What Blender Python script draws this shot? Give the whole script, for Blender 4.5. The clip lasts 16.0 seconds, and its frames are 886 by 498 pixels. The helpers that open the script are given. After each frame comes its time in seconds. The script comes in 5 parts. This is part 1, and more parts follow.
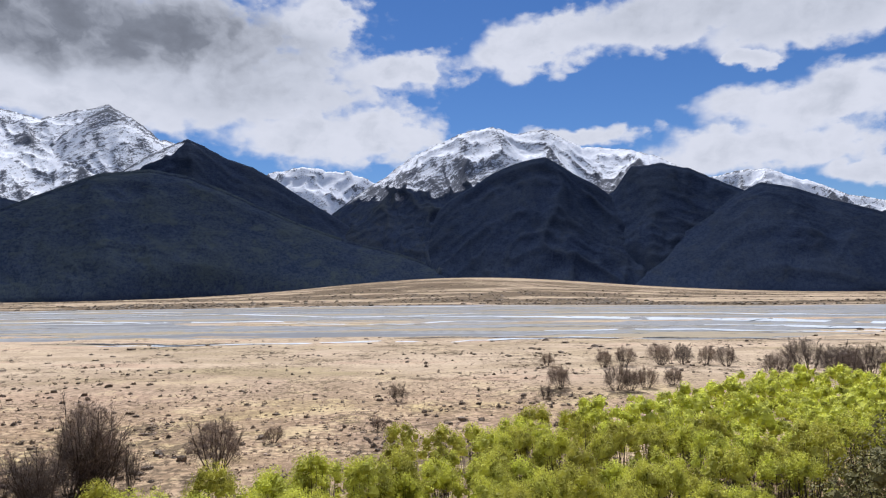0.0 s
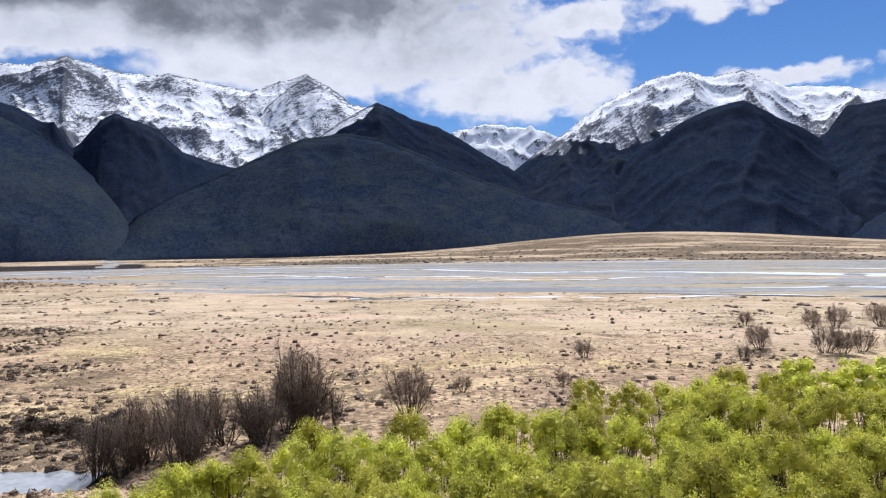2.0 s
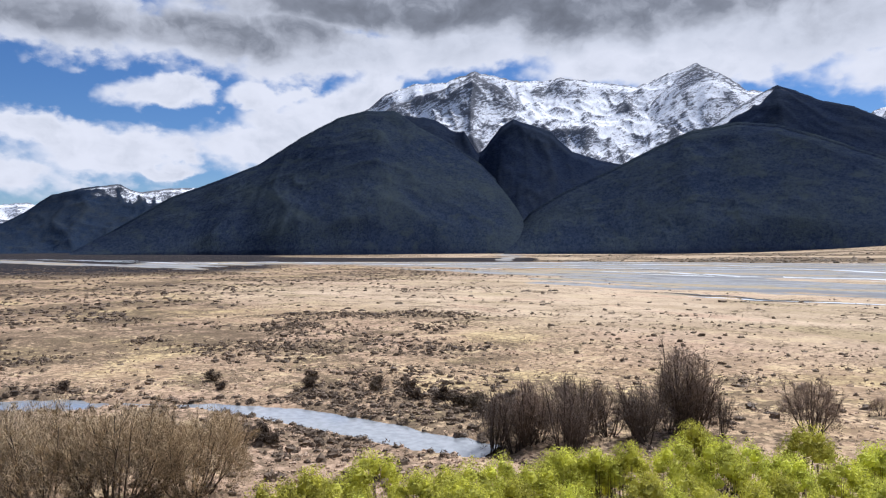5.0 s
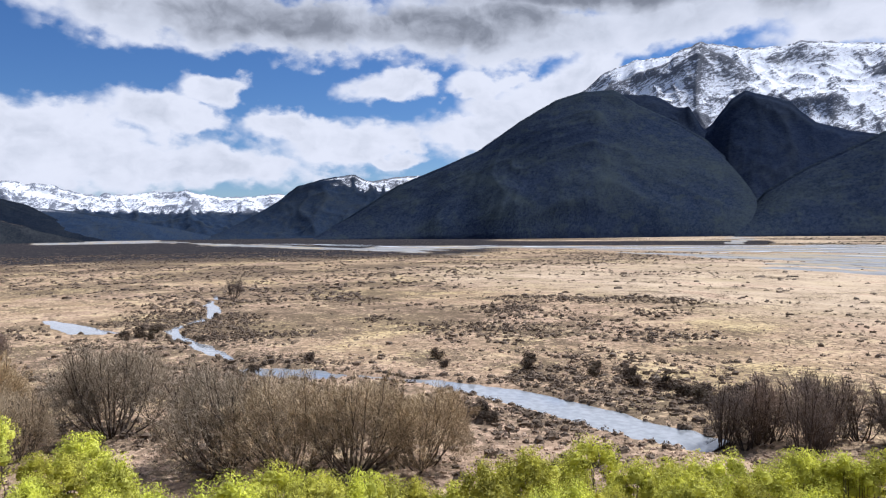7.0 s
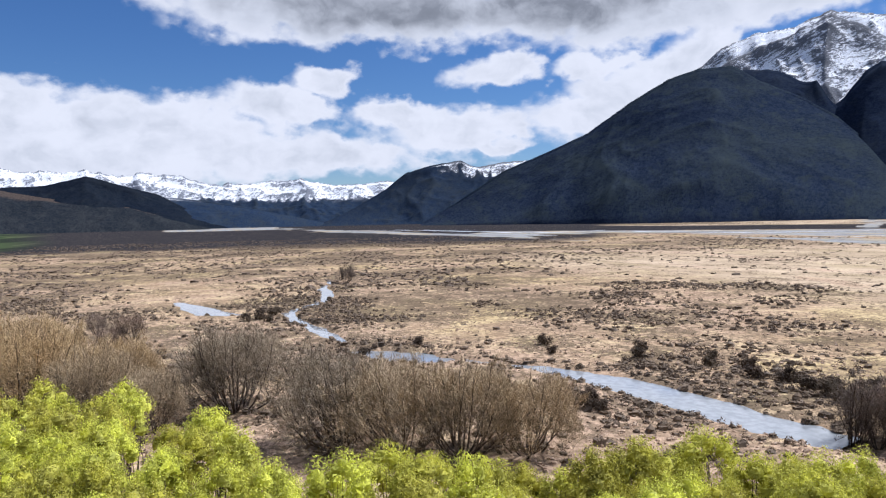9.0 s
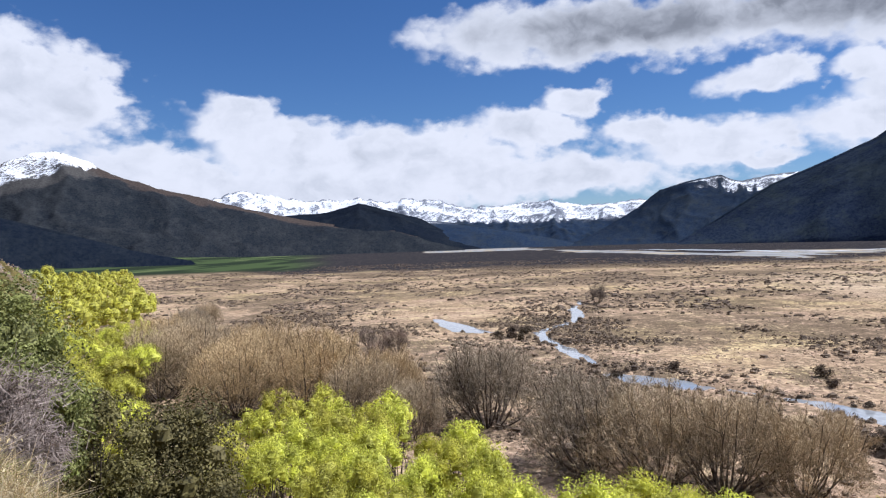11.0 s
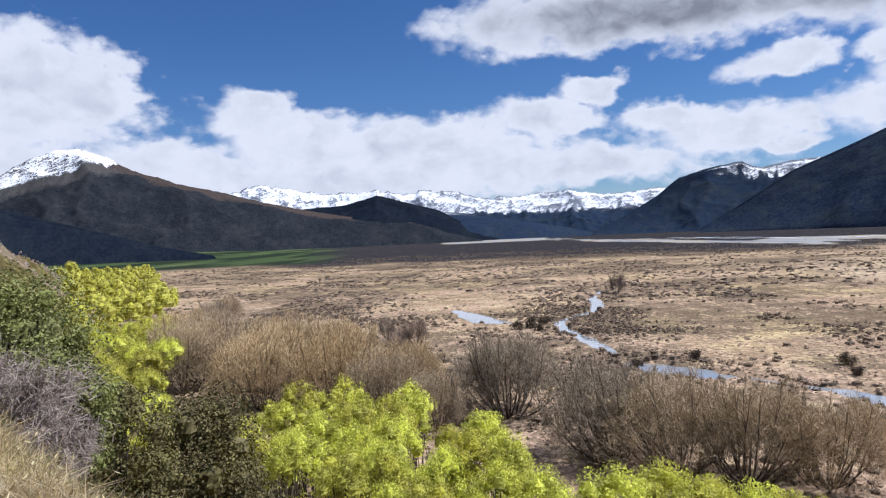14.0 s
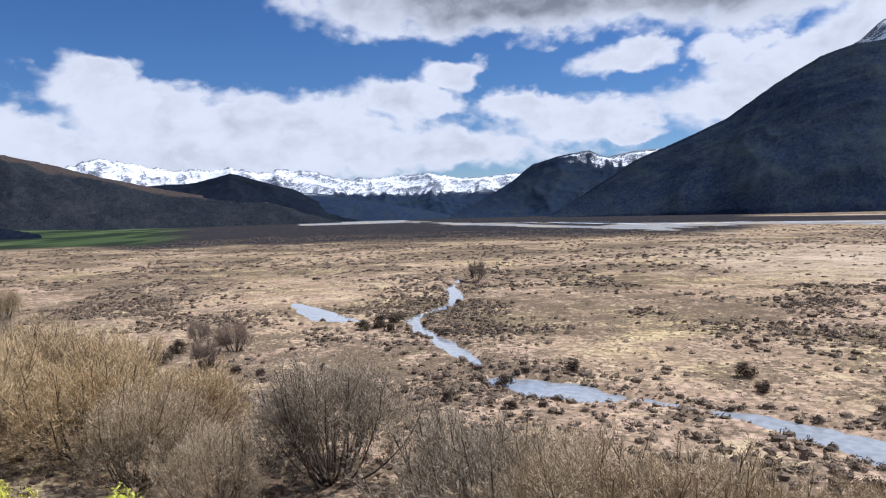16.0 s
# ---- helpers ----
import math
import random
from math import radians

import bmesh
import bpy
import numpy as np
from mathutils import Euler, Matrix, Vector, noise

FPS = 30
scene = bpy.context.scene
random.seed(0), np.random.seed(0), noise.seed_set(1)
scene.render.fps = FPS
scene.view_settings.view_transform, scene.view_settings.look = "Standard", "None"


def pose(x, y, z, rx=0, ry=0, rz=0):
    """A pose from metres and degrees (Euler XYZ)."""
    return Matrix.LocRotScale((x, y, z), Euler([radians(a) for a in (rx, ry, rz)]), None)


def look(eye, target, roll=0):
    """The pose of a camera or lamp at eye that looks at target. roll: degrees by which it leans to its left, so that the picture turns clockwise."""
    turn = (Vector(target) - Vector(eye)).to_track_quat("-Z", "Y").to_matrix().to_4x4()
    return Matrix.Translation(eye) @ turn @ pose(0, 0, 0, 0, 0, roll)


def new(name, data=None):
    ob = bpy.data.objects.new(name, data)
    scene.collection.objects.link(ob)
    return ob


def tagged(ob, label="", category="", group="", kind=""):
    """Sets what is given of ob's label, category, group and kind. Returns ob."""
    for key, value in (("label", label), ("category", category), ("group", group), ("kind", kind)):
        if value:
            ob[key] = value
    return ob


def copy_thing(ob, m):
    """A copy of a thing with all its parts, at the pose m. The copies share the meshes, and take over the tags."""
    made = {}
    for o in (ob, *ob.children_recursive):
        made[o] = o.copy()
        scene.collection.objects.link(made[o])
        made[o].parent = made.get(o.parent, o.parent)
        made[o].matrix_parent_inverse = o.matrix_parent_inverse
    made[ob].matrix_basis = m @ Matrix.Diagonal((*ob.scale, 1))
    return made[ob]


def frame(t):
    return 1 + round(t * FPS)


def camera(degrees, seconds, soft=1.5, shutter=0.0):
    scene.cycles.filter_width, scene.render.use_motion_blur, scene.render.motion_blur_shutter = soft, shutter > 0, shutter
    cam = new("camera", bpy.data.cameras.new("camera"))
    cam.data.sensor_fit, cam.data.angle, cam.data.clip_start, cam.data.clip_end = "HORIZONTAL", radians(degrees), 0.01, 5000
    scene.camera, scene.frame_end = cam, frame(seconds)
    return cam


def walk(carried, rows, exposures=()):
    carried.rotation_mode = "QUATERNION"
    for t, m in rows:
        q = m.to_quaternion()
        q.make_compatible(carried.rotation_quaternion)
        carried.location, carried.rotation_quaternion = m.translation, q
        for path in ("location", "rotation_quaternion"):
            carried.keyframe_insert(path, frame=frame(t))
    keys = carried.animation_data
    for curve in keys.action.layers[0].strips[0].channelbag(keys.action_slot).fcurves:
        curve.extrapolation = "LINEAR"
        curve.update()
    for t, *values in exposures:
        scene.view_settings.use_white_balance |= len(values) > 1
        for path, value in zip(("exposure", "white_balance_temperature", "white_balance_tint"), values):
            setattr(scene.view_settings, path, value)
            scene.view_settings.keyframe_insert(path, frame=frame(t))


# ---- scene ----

# camera: a turn on the spot from a roadside bank above the valley, with a push forward at the end
cam = camera(63.74, 16.0, soft=1.2)
EYE = 18.0
# seconds, yaw, pitch, roll, metres forward
TURNS = [
    (0.0, 0.03, 3.20, 0.62, 0), (0.5, 5.82, 2.22, 0.83, 0), (1.0, 9.70, 0.98, 1.03, 0), (1.5, 12.04, 0.08, 1.04, 0),
    (2.0, 14.72, -0.17, 0.99, 0), (2.5, 19.17, 0.23, 0.74, 0), (3.0, 24.47, 0.81, 0.36, 0), (3.5, 29.58, 0.94, 0.07, 0),
    (4.0, 34.08, 0.57, 0.10, 0), (4.5, 39.11, 0.14, 0.22, 0), (5.0, 44.95, -0.16, 0.32, 0), (5.2, 47.10, -0.23, 0.43, 0),
    (7.3, 63.98, -1.51, 1.03, 0), (7.5, 64.98, -1.63, 1.26, 0), (8.0, 67.11, -1.86, 1.67, 0), (8.2, 67.56, -1.92, 1.70, 0),
    (10.3, 81.95, -1.80, 0.95, 0), (10.5, 84.25, -1.35, 1.20, 0), (11.0, 90.75, -0.19, 1.81, 0), (11.5, 96.80, 0.56, 2.36, 0),
    (12.0, 101.37, 0.65, 2.81, 0), (12.5, 102.65, 0.26, 2.95, 0), (13.0, 100.28, -0.08, 2.97, 0), (13.5, 96.20, -0.33, 2.73, 0),
    (14.0, 92.20, -0.84, 2.56, 0), (14.5, 88.03, -1.42, 2.42, 0), (15.0, 84.31, -1.88, 2.26, 0), (15.5, 81.81, -2.14, 1.84, 10.0),
    (16.0, 80.96, -2.70, 1.68, 22.0),
]
EXPOSURES = [(0.0, -0.06, 5920, 13), (1.0, 0.04, 5920, 13), (2.0, 0.13, 5900, 13), (3.5, 0.07, 5880, 13), (8.0, 0.13, 5800, 13), (12.5, 0.15, 5780, 13), (14.0, 0.08, 5700, 13), (16.0, 0.05, 5650, 13)]
AHEAD = (-math.sin(radians(81)), math.cos(radians(81)))
walk(cam, [(t, pose(AHEAD[0] * d, AHEAD[1] * d, EYE, 90 + pitch, roll, yaw)) for t, yaw, pitch, roll, d in TURNS], EXPOSURES)

# ---- light: high sun ahead over the mountains, sky with broken cumulus ----
SUN_AZ, SUN_EL = 4.0, 55.0
sun_data = bpy.data.lights.new("sun", "SUN")
sun_data.energy, sun_data.angle, sun_data.color = 5.5, radians(0.6), (1.0, 0.95, 0.87)
sun = new("sun", sun_data)
sun.matrix_world = look((-math.sin(radians(SUN_AZ)) * 100, math.cos(radians(SUN_AZ)) * 100, math.tan(radians(SUN_EL)) * 100), (0, 0, 0))

# clouds: azimuth and height of the middle, half width and half height in degrees, greyness of the base
CLOUDS_NORTH = [
    (25.1, 18.5, 18.0, 3.8, 0.8), (26.9, 14.2, 12.8, 2.4, 0.25), (17.0, 15.7, 12.8, 3.4, 0.35), (3.7, 17.1, 5.6, 1.7, 0.15),
    (8.3, 12.2, 9.4, 2.1, 0.12), (10.1, 20.6, 3.4, 1.9, 0.1), (-6.4, 18.2, 3.8, 1.7, 0.1), (-10.5, 19.8, 6.4, 1.7, 0.2),
    (-18.8, 20.0, 10.7, 1.9, 0.3), (-28.5, 19.0, 8.5, 2.1, 0.3), (-27.2, 13.0, 7.3, 1.9, 0.25), (-30.0, 13.8, 4.3, 2.1, 0.2),
    (-24.4, 10.1, 8.5, 1.7, 0.15), (-31.5, 8.1, 3.0, 1.1, 0.1), (-11.2, 12.0, 5.1, 0.9, 0.05), (-23.9, 16.8, 1.3, 0.8, 0.1)]
CLOUDS_MIDDLE = [
    (44.5, 18.2, 22.2, 2.6, 0.9), (54.5, 14.9, 10.7, 1.9, 0.4), (44.5, 15.4, 7.7, 2.1, 0.3), (50.6, 12.2, 3.4, 1.7, 0.1),
    (52.6, 11.1, 5.6, 1.3, 0.1), (58.8, 7.6, 6.0, 1.9, 0.05), (33.0, 17.6, 11.0, 3.4, 0.95), (76.3, 16.0, 14.1, 2.4, 0.7),
    (60.7, 15.8, 12.0, 2.4, 0.8), (84.5, 16.3, 7.7, 2.4, 0.4), (65.7, 11.7, 4.1, 1.3, 0.2), (58.1, 12.0, 2.9, 1.1, 0.1)]
CLOUDS_WEST = [
    (55.9, 9.5, 4.7, 1.7, 0.08), (79.8, 11.1, 2.7, 1.1, 0.1), (83.5, 9.1, 4.7, 1.5, 0.15), (74.7, 8.5, 3.0, 1.3, 0.1),
    (70.3, 7.2, 6.0, 1.9, 0.15), (86.8, 5.3, 17.1, 1.9, 0.12), (66.8, 5.8, 2.1, 0.5, 0.05),
    (103.3, 8.0, 6.8, 2.4, 0.1), (106.8, 10.2, 3.6, 1.9, 0.05), (112.4, 6.6, 6.8, 1.9, 0.08), (94.8, 7.3, 13.7, 2.4, 0.12)]
CLOUDS_SOUTH = [
    (129.5, 13.2, 5.1, 2.6, 0.05), (121.9, 12.9, 5.6, 3.0, 0.05), (117.8, 11.7, 3.8, 2.4, 0.05), (127.1, 9.7, 13.7, 2.8, 0.12),
    (132.2, 8.8, 6.4, 2.6, 0.1), (105.0, 4.6, 26.0, 2.2, 0.08), (122.0, 5.4, 13.0, 2.6, 0.08),
    (150.0, 14.0, 12.0, 4.0, 0.2), (-50.0, 14.0, 14.0, 4.0, 0.3), (-45.0, 24.0, 14.0, 3.0, 0.3), (30.0, 26.0, 30.0, 4.0, 0.8)]


def build_sky():
    world = bpy.data.worlds.new("sky")
    scene.world = world
    world.use_nodes = True
    nt = world.node_tree
    nt.nodes.clear()

    def math_node(op, a, b=None, c=None, clamp=False):
        n = nt.nodes.new("ShaderNodeMath")
        n.operation, n.use_clamp = op, clamp
        for i, v in enumerate((a, b, c)):
            if v is None:
                continue
            if isinstance(v, (int, float)):
                n.inputs[i].default_value = v
            else:
                nt.links.new(v, n.inputs[i])
        return n.outputs[0]

    def vec_node(op, a, b=None, c=None):
        n = nt.nodes.new("ShaderNodeVectorMath")
        n.operation = op
        for i, v in enumerate((a, b, c)):
            if v is None:
                continue
            if isinstance(v, tuple):
                n.inputs[i].default_value = v
            else:
                nt.links.new(v, n.inputs[i])
        return n

    def ramp(value, lo, hi, a=0.0, b=1.0):
        n = nt.nodes.new("ShaderNodeMapRange")
        n.interpolation_type = "SMOOTHSTEP"
        nt.links.new(value, n.inputs[0])
        for i, v in enumerate((lo, hi, a, b)):
            n.inputs[i + 1].default_value = v
        return n.outputs[0]

    def noise_tex(vec, scale, detail, rough):
        n = nt.nodes.new("ShaderNodeTexNoise")
        n.inputs["Scale"].default_value, n.inputs["Detail"].default_value, n.inputs["Roughness"].default_value = scale, detail, rough
        nt.links.new(vec, n.inputs["Vector"])
        return n

    sky = nt.nodes.new("ShaderNodeTexSky")
    sky.sky_type, sky.sun_disc = "NISHITA", False
    sky.sun_elevation, sky.sun_rotation = radians(SUN_EL), radians(-SUN_AZ)
    sky.altitude, sky.air_density, sky.dust_density, sky.ozone_density = 600, 1.0, 0.1, 6.0
    co = nt.nodes.new("ShaderNodeTexCoord")
    sep = nt.nodes.new("ShaderNodeSeparateXYZ")
    nt.links.new(co.outputs["Generated"], sep.inputs[0])
    x, y, z = sep.outputs
    az = math_node("MULTIPLY", math_node("ARCTAN2", math_node("MULTIPLY", x, -1.0), y), 180 / math.pi)
    el = math_node("MULTIPLY", math_node("ARCSINE", z), 180 / math.pi)
    # billows on a cloud sheet, in degrees
    base = nt.nodes.new("ShaderNodeCombineXYZ")
    nt.links.new(az, base.inputs[0]), nt.links.new(math_node("MULTIPLY", el, 1.5), base.inputs[1])
    big = noise_tex(base.outputs[0], 0.16, 4.0, 0.55)
    fine = noise_tex(base.outputs[0], 0.55, 7.0, 0.54)
    shift = vec_node("MULTIPLY_ADD", big.outputs["Color"], (7.0, 3.2, 0.0), (-3.5, -1.6, 0.0)).outputs[0]
    shift2 = vec_node("MULTIPLY_ADD", fine.outputs["Color"], (3.0, 1.6, 0.0), (-1.5, -0.8, 0.0)).outputs[0]
    here = nt.nodes.new("ShaderNodeCombineXYZ")
    nt.links.new(az, here.inputs[0]), nt.links.new(el, here.inputs[1])
    warped = vec_node("ADD", vec_node("ADD", here.outputs[0], shift).outputs[0], shift2).outputs[0]
    gentle = vec_node("ADD", here.outputs[0], shift).outputs[0]
    cover, grey = None, None
    for a, e, w, h, g in CLOUDS_NORTH + CLOUDS_MIDDLE + CLOUDS_WEST + CLOUDS_SOUTH:
        n = vec_node("MULTIPLY_ADD", warped, (1 / w, 1 / h, 0.0), (-a / w, -e / h, 0.0)).outputs[0]
        d = vec_node("LENGTH", n).outputs["Value"]
        cover = d if cover is None else math_node("SMOOTH_MIN", cover, d, 0.25)
        if g > 0.28:
            n2 = vec_node("MULTIPLY_ADD", gentle, (0.9 / w, 0.9 / h, 0.0), (-0.9 * a / w, -0.9 * (e + 0.1 * h) / h, 0.0)).outputs[0]
            d2 = math_node("MULTIPLY", ramp(vec_node("LENGTH", n2).outputs["Value"], 1.1, 0.25), g * 1.2)
            grey = d2 if grey is None else math_node("MAXIMUM", grey, d2)
    # high cover far above the view
    above = ramp(el, 24.0, 34.0)
    high = math_node("MULTIPLY", above, ramp(big.outputs["Fac"], 0.42, 0.6))
    # rounded heads along the edges
    heads = None
    for scale, amount in ((0.42, 0.42), (1.1, 0.22)):
        v = nt.nodes.new("ShaderNodeTexVoronoi")
        v.feature = "SMOOTH_F1"
        v.inputs["Scale"].default_value = scale
        nt.links.new(vec_node("ADD", base.outputs[0], shift2).outputs[0], v.inputs["Vector"])
        h = math_node("MULTIPLY_ADD", v.outputs["Distance"], amount, -0.45 * amount)
        heads = h if heads is None else math_node("ADD", heads, h)
    soft = math_node("ADD", math_node("ADD", cover, heads), math_node("MULTIPLY_ADD", fine.outputs["Fac"], -0.8, 0.4))
    mask = math_node("MAXIMUM", ramp(soft, 1.24, 0.7), high)
    core = ramp(soft, 1.0, 0.2)
    # shade inside the cloud
    puff = noise_tex(gentle, 0.3, 5.0, 0.55)
    shade = math_node("MULTIPLY", core, ramp(puff.outputs["Fac"], 0.34, 0.74, 0.0, 0.34))
    dark = math_node("MAXIMUM", math_node("MULTIPLY", grey, ramp(puff.outputs["Fac"], 0.3, 0.7, 1.05, 0.62)), shade)
    tone = nt.nodes.new("ShaderNodeValToRGB")
    billow = math_node("MULTIPLY", math_node("ADD", fine.outputs["Fac"], -0.5), ramp(dark, 0.05, 0.5, 0.2, 0.4))
    dark = math_node("MULTIPLY", math_node("ADD", dark, billow), 0.7)
    nt.links.new(dark, tone.inputs[0])
    ramp_c = tone.color_ramp
    ramp_c.elements[0].position, ramp_c.elements[0].color = 0.0, (0.9, 0.9, 0.93, 1)
    ramp_c.elements[1].position, ramp_c.elements[1].color = 0.85, (0.18, 0.19, 0.215, 1)
    low = ramp_c.elements.new(0.58)
    low.color = (0.29, 0.305, 0.34, 1)
    mid = ramp_c.elements.new(0.21)
    mid.color = (0.72, 0.735, 0.775, 1)
    blue = nt.nodes.new("ShaderNodeBackground")
    deep = nt.nodes.new("ShaderNodeHueSaturation")
    deep.inputs["Saturation"].default_value, deep.inputs["Hue"].default_value = 1.14, 0.506
    nt.links.new(sky.outputs[0], deep.inputs["Color"])
    nt.links.new(deep.outputs[0], blue.inputs[0])
    blue.inputs[1].default_value = 0.078
    white = nt.nodes.new("ShaderNodeBackground")
    nt.links.new(tone.outputs[0], white.inputs[0])
    white.inputs[1].default_value = 0.84
    both = nt.nodes.new("ShaderNodeMixShader")
    nt.links.new(math_node("MULTIPLY", mask, 1.0, clamp=True), both.inputs[0])
    nt.links.new(blue.outputs[0], both.inputs[1]), nt.links.new(white.outputs[0], both.inputs[2])
    out = nt.nodes.new("ShaderNodeOutputWorld")
    nt.links.new(both.outputs[0], out.inputs[0])


build_sky()


# ---- materials ----
class Mat:
    """A node material with short ways to add nodes."""

    def __init__(self, name, rough=0.8, spec=0.2):
        self.m = bpy.data.materials.new(name)
        self.m.use_nodes = True
        self.nt = self.m.node_tree
        self.p = self.nt.nodes["Principled BSDF"]
        self.p.inputs["Roughness"].default_value = rough
        self.p.inputs["Specular IOR Level"].default_value = spec
        self.geo = self.nt.nodes.new("ShaderNodeNewGeometry")
        self.co = self.nt.nodes.new("ShaderNodeTexCoord")

    def put(self, value, socket):
        if isinstance(value, (int, float, tuple)):
            socket.default_value = value
        else:
            self.nt.links.new(value, socket)

    def noise(self, vec, scale, detail=4.0, rough=0.55, out="Fac"):
        n = self.nt.nodes.new("ShaderNodeTexNoise")
        n.inputs["Scale"].default_value, n.inputs["Detail"].default_value, n.inputs["Roughness"].default_value = scale, detail, rough
        self.nt.links.new(vec, n.inputs["Vector"])
        return n.outputs[out]

    def cells(self, vec, scale):
        n = self.nt.nodes.new("ShaderNodeTexVoronoi")
        n.inputs["Scale"].default_value = scale
        self.nt.links.new(vec, n.inputs["Vector"])
        return n.outputs["Distance"]

    def math(self, op, a, b=0.0, c=0.0, clamp=False):
        n = self.nt.nodes.new("ShaderNodeMath")
        n.operation, n.use_clamp = op, clamp
        for i, v in enumerate((a, b, c)):
            self.put(v, n.inputs[i])
        return n.outputs[0]

    def step(self, value, lo, hi, a=0.0, b=1.0):
        n = self.nt.nodes.new("ShaderNodeMapRange")
        n.interpolation_type = "SMOOTHSTEP"
        for i, v in enumerate((value, lo, hi, a, b)):
            self.put(v, n.inputs[i])
        return n.outputs[0]

    def mix(self, fac, a, b):
        n = self.nt.nodes.new("ShaderNodeMix")
        n.data_type = "RGBA"
        self.put(fac, n.inputs[0])
        for v, s in ((a, n.inputs[6]), (b, n.inputs[7])):
            self.put((*v, 1.0) if isinstance(v, tuple) and len(v) == 3 else v, s)
        return n.outputs[2]

    def vec(self, op, a, b=(0.0, 0.0, 0.0)):
        n = self.nt.nodes.new("ShaderNodeVectorMath")
        n.operation = op
        self.put(a, n.inputs[0]), self.put(b, n.inputs[1])
        return n.outputs[0]

    def attr(self, name):
        n = self.nt.nodes.new("ShaderNodeAttribute")
        n.attribute_name = name
        return n.outputs["Fac"]

    def random(self):
        return self.nt.nodes.new("ShaderNodeObjectInfo").outputs["Random"]

    def island(self):
        return self.geo.outputs["Random Per Island"]

    def bump(self, height, strength=0.5, distance=0.1):
        n = self.nt.nodes.new("ShaderNodeBump")
        n.inputs["Strength"].default_value, n.inputs["Distance"].default_value = strength, distance
        self.nt.links.new(height, n.inputs["Height"])
        self.nt.links.new(n.outputs[0], self.p.inputs["Normal"])

    def color(self, c):
        self.put(c, self.p.inputs["Base Color"])
        return self.m


def leaf_material(name, dark, light, glow=0.45, pale=None, gloss=0.12):
    """Thin leaves: part of the light goes through."""
    k = Mat(name, rough=0.6, spec=gloss)
    n = k.noise(k.co.outputs["Object"], 1.1, 3.0)
    c = k.mix(k.step(n, 0.37, 0.63), dark, light)
    c = k.mix(k.math("MULTIPLY", k.island(), 0.55), c, pale or light)
    tint = k.nt.nodes.new("ShaderNodeHueSaturation")
    k.put(k.math("MULTIPLY_ADD", k.random(), 0.02, 0.49), tint.inputs["Hue"])
    k.put(k.math("MULTIPLY_ADD", k.random(), 0.4, 0.8), tint.inputs["Value"])
    k.put(c, tint.inputs["Color"])
    c = tint.outputs[0]
    k.color(c)
    t = k.nt.nodes.new("ShaderNodeBsdfTranslucent")
    k.put(c, t.inputs[0])
    m = k.nt.nodes.new("ShaderNodeMixShader")
    m.inputs[0].default_value = glow
    k.nt.links.new(k.p.outputs[0], m.inputs[1]), k.nt.links.new(t.outputs[0], m.inputs[2])
    k.nt.links.new(m.outputs[0], k.nt.nodes["Material Output"].inputs[0])
    return k.m


def bark_material(name, dark, light, scale=3.0):
    k = Mat(name, rough=0.95, spec=0.04)
    n = k.noise(k.co.outputs["Object"], scale, 5.0)
    c = k.mix(k.step(n, 0.3, 0.7), dark, light)
    c = k.mix(k.math("MULTIPLY", k.island(), 0.6), c, light)
    k.bump(n, 0.4, 0.03)
    return k.color(c)


# dark beech forest, with the blue lift of distant haze put into its colours
HAZY_FOREST = ((0.0115, 0.0180, 0.037), (0.0205, 0.0295, 0.054))


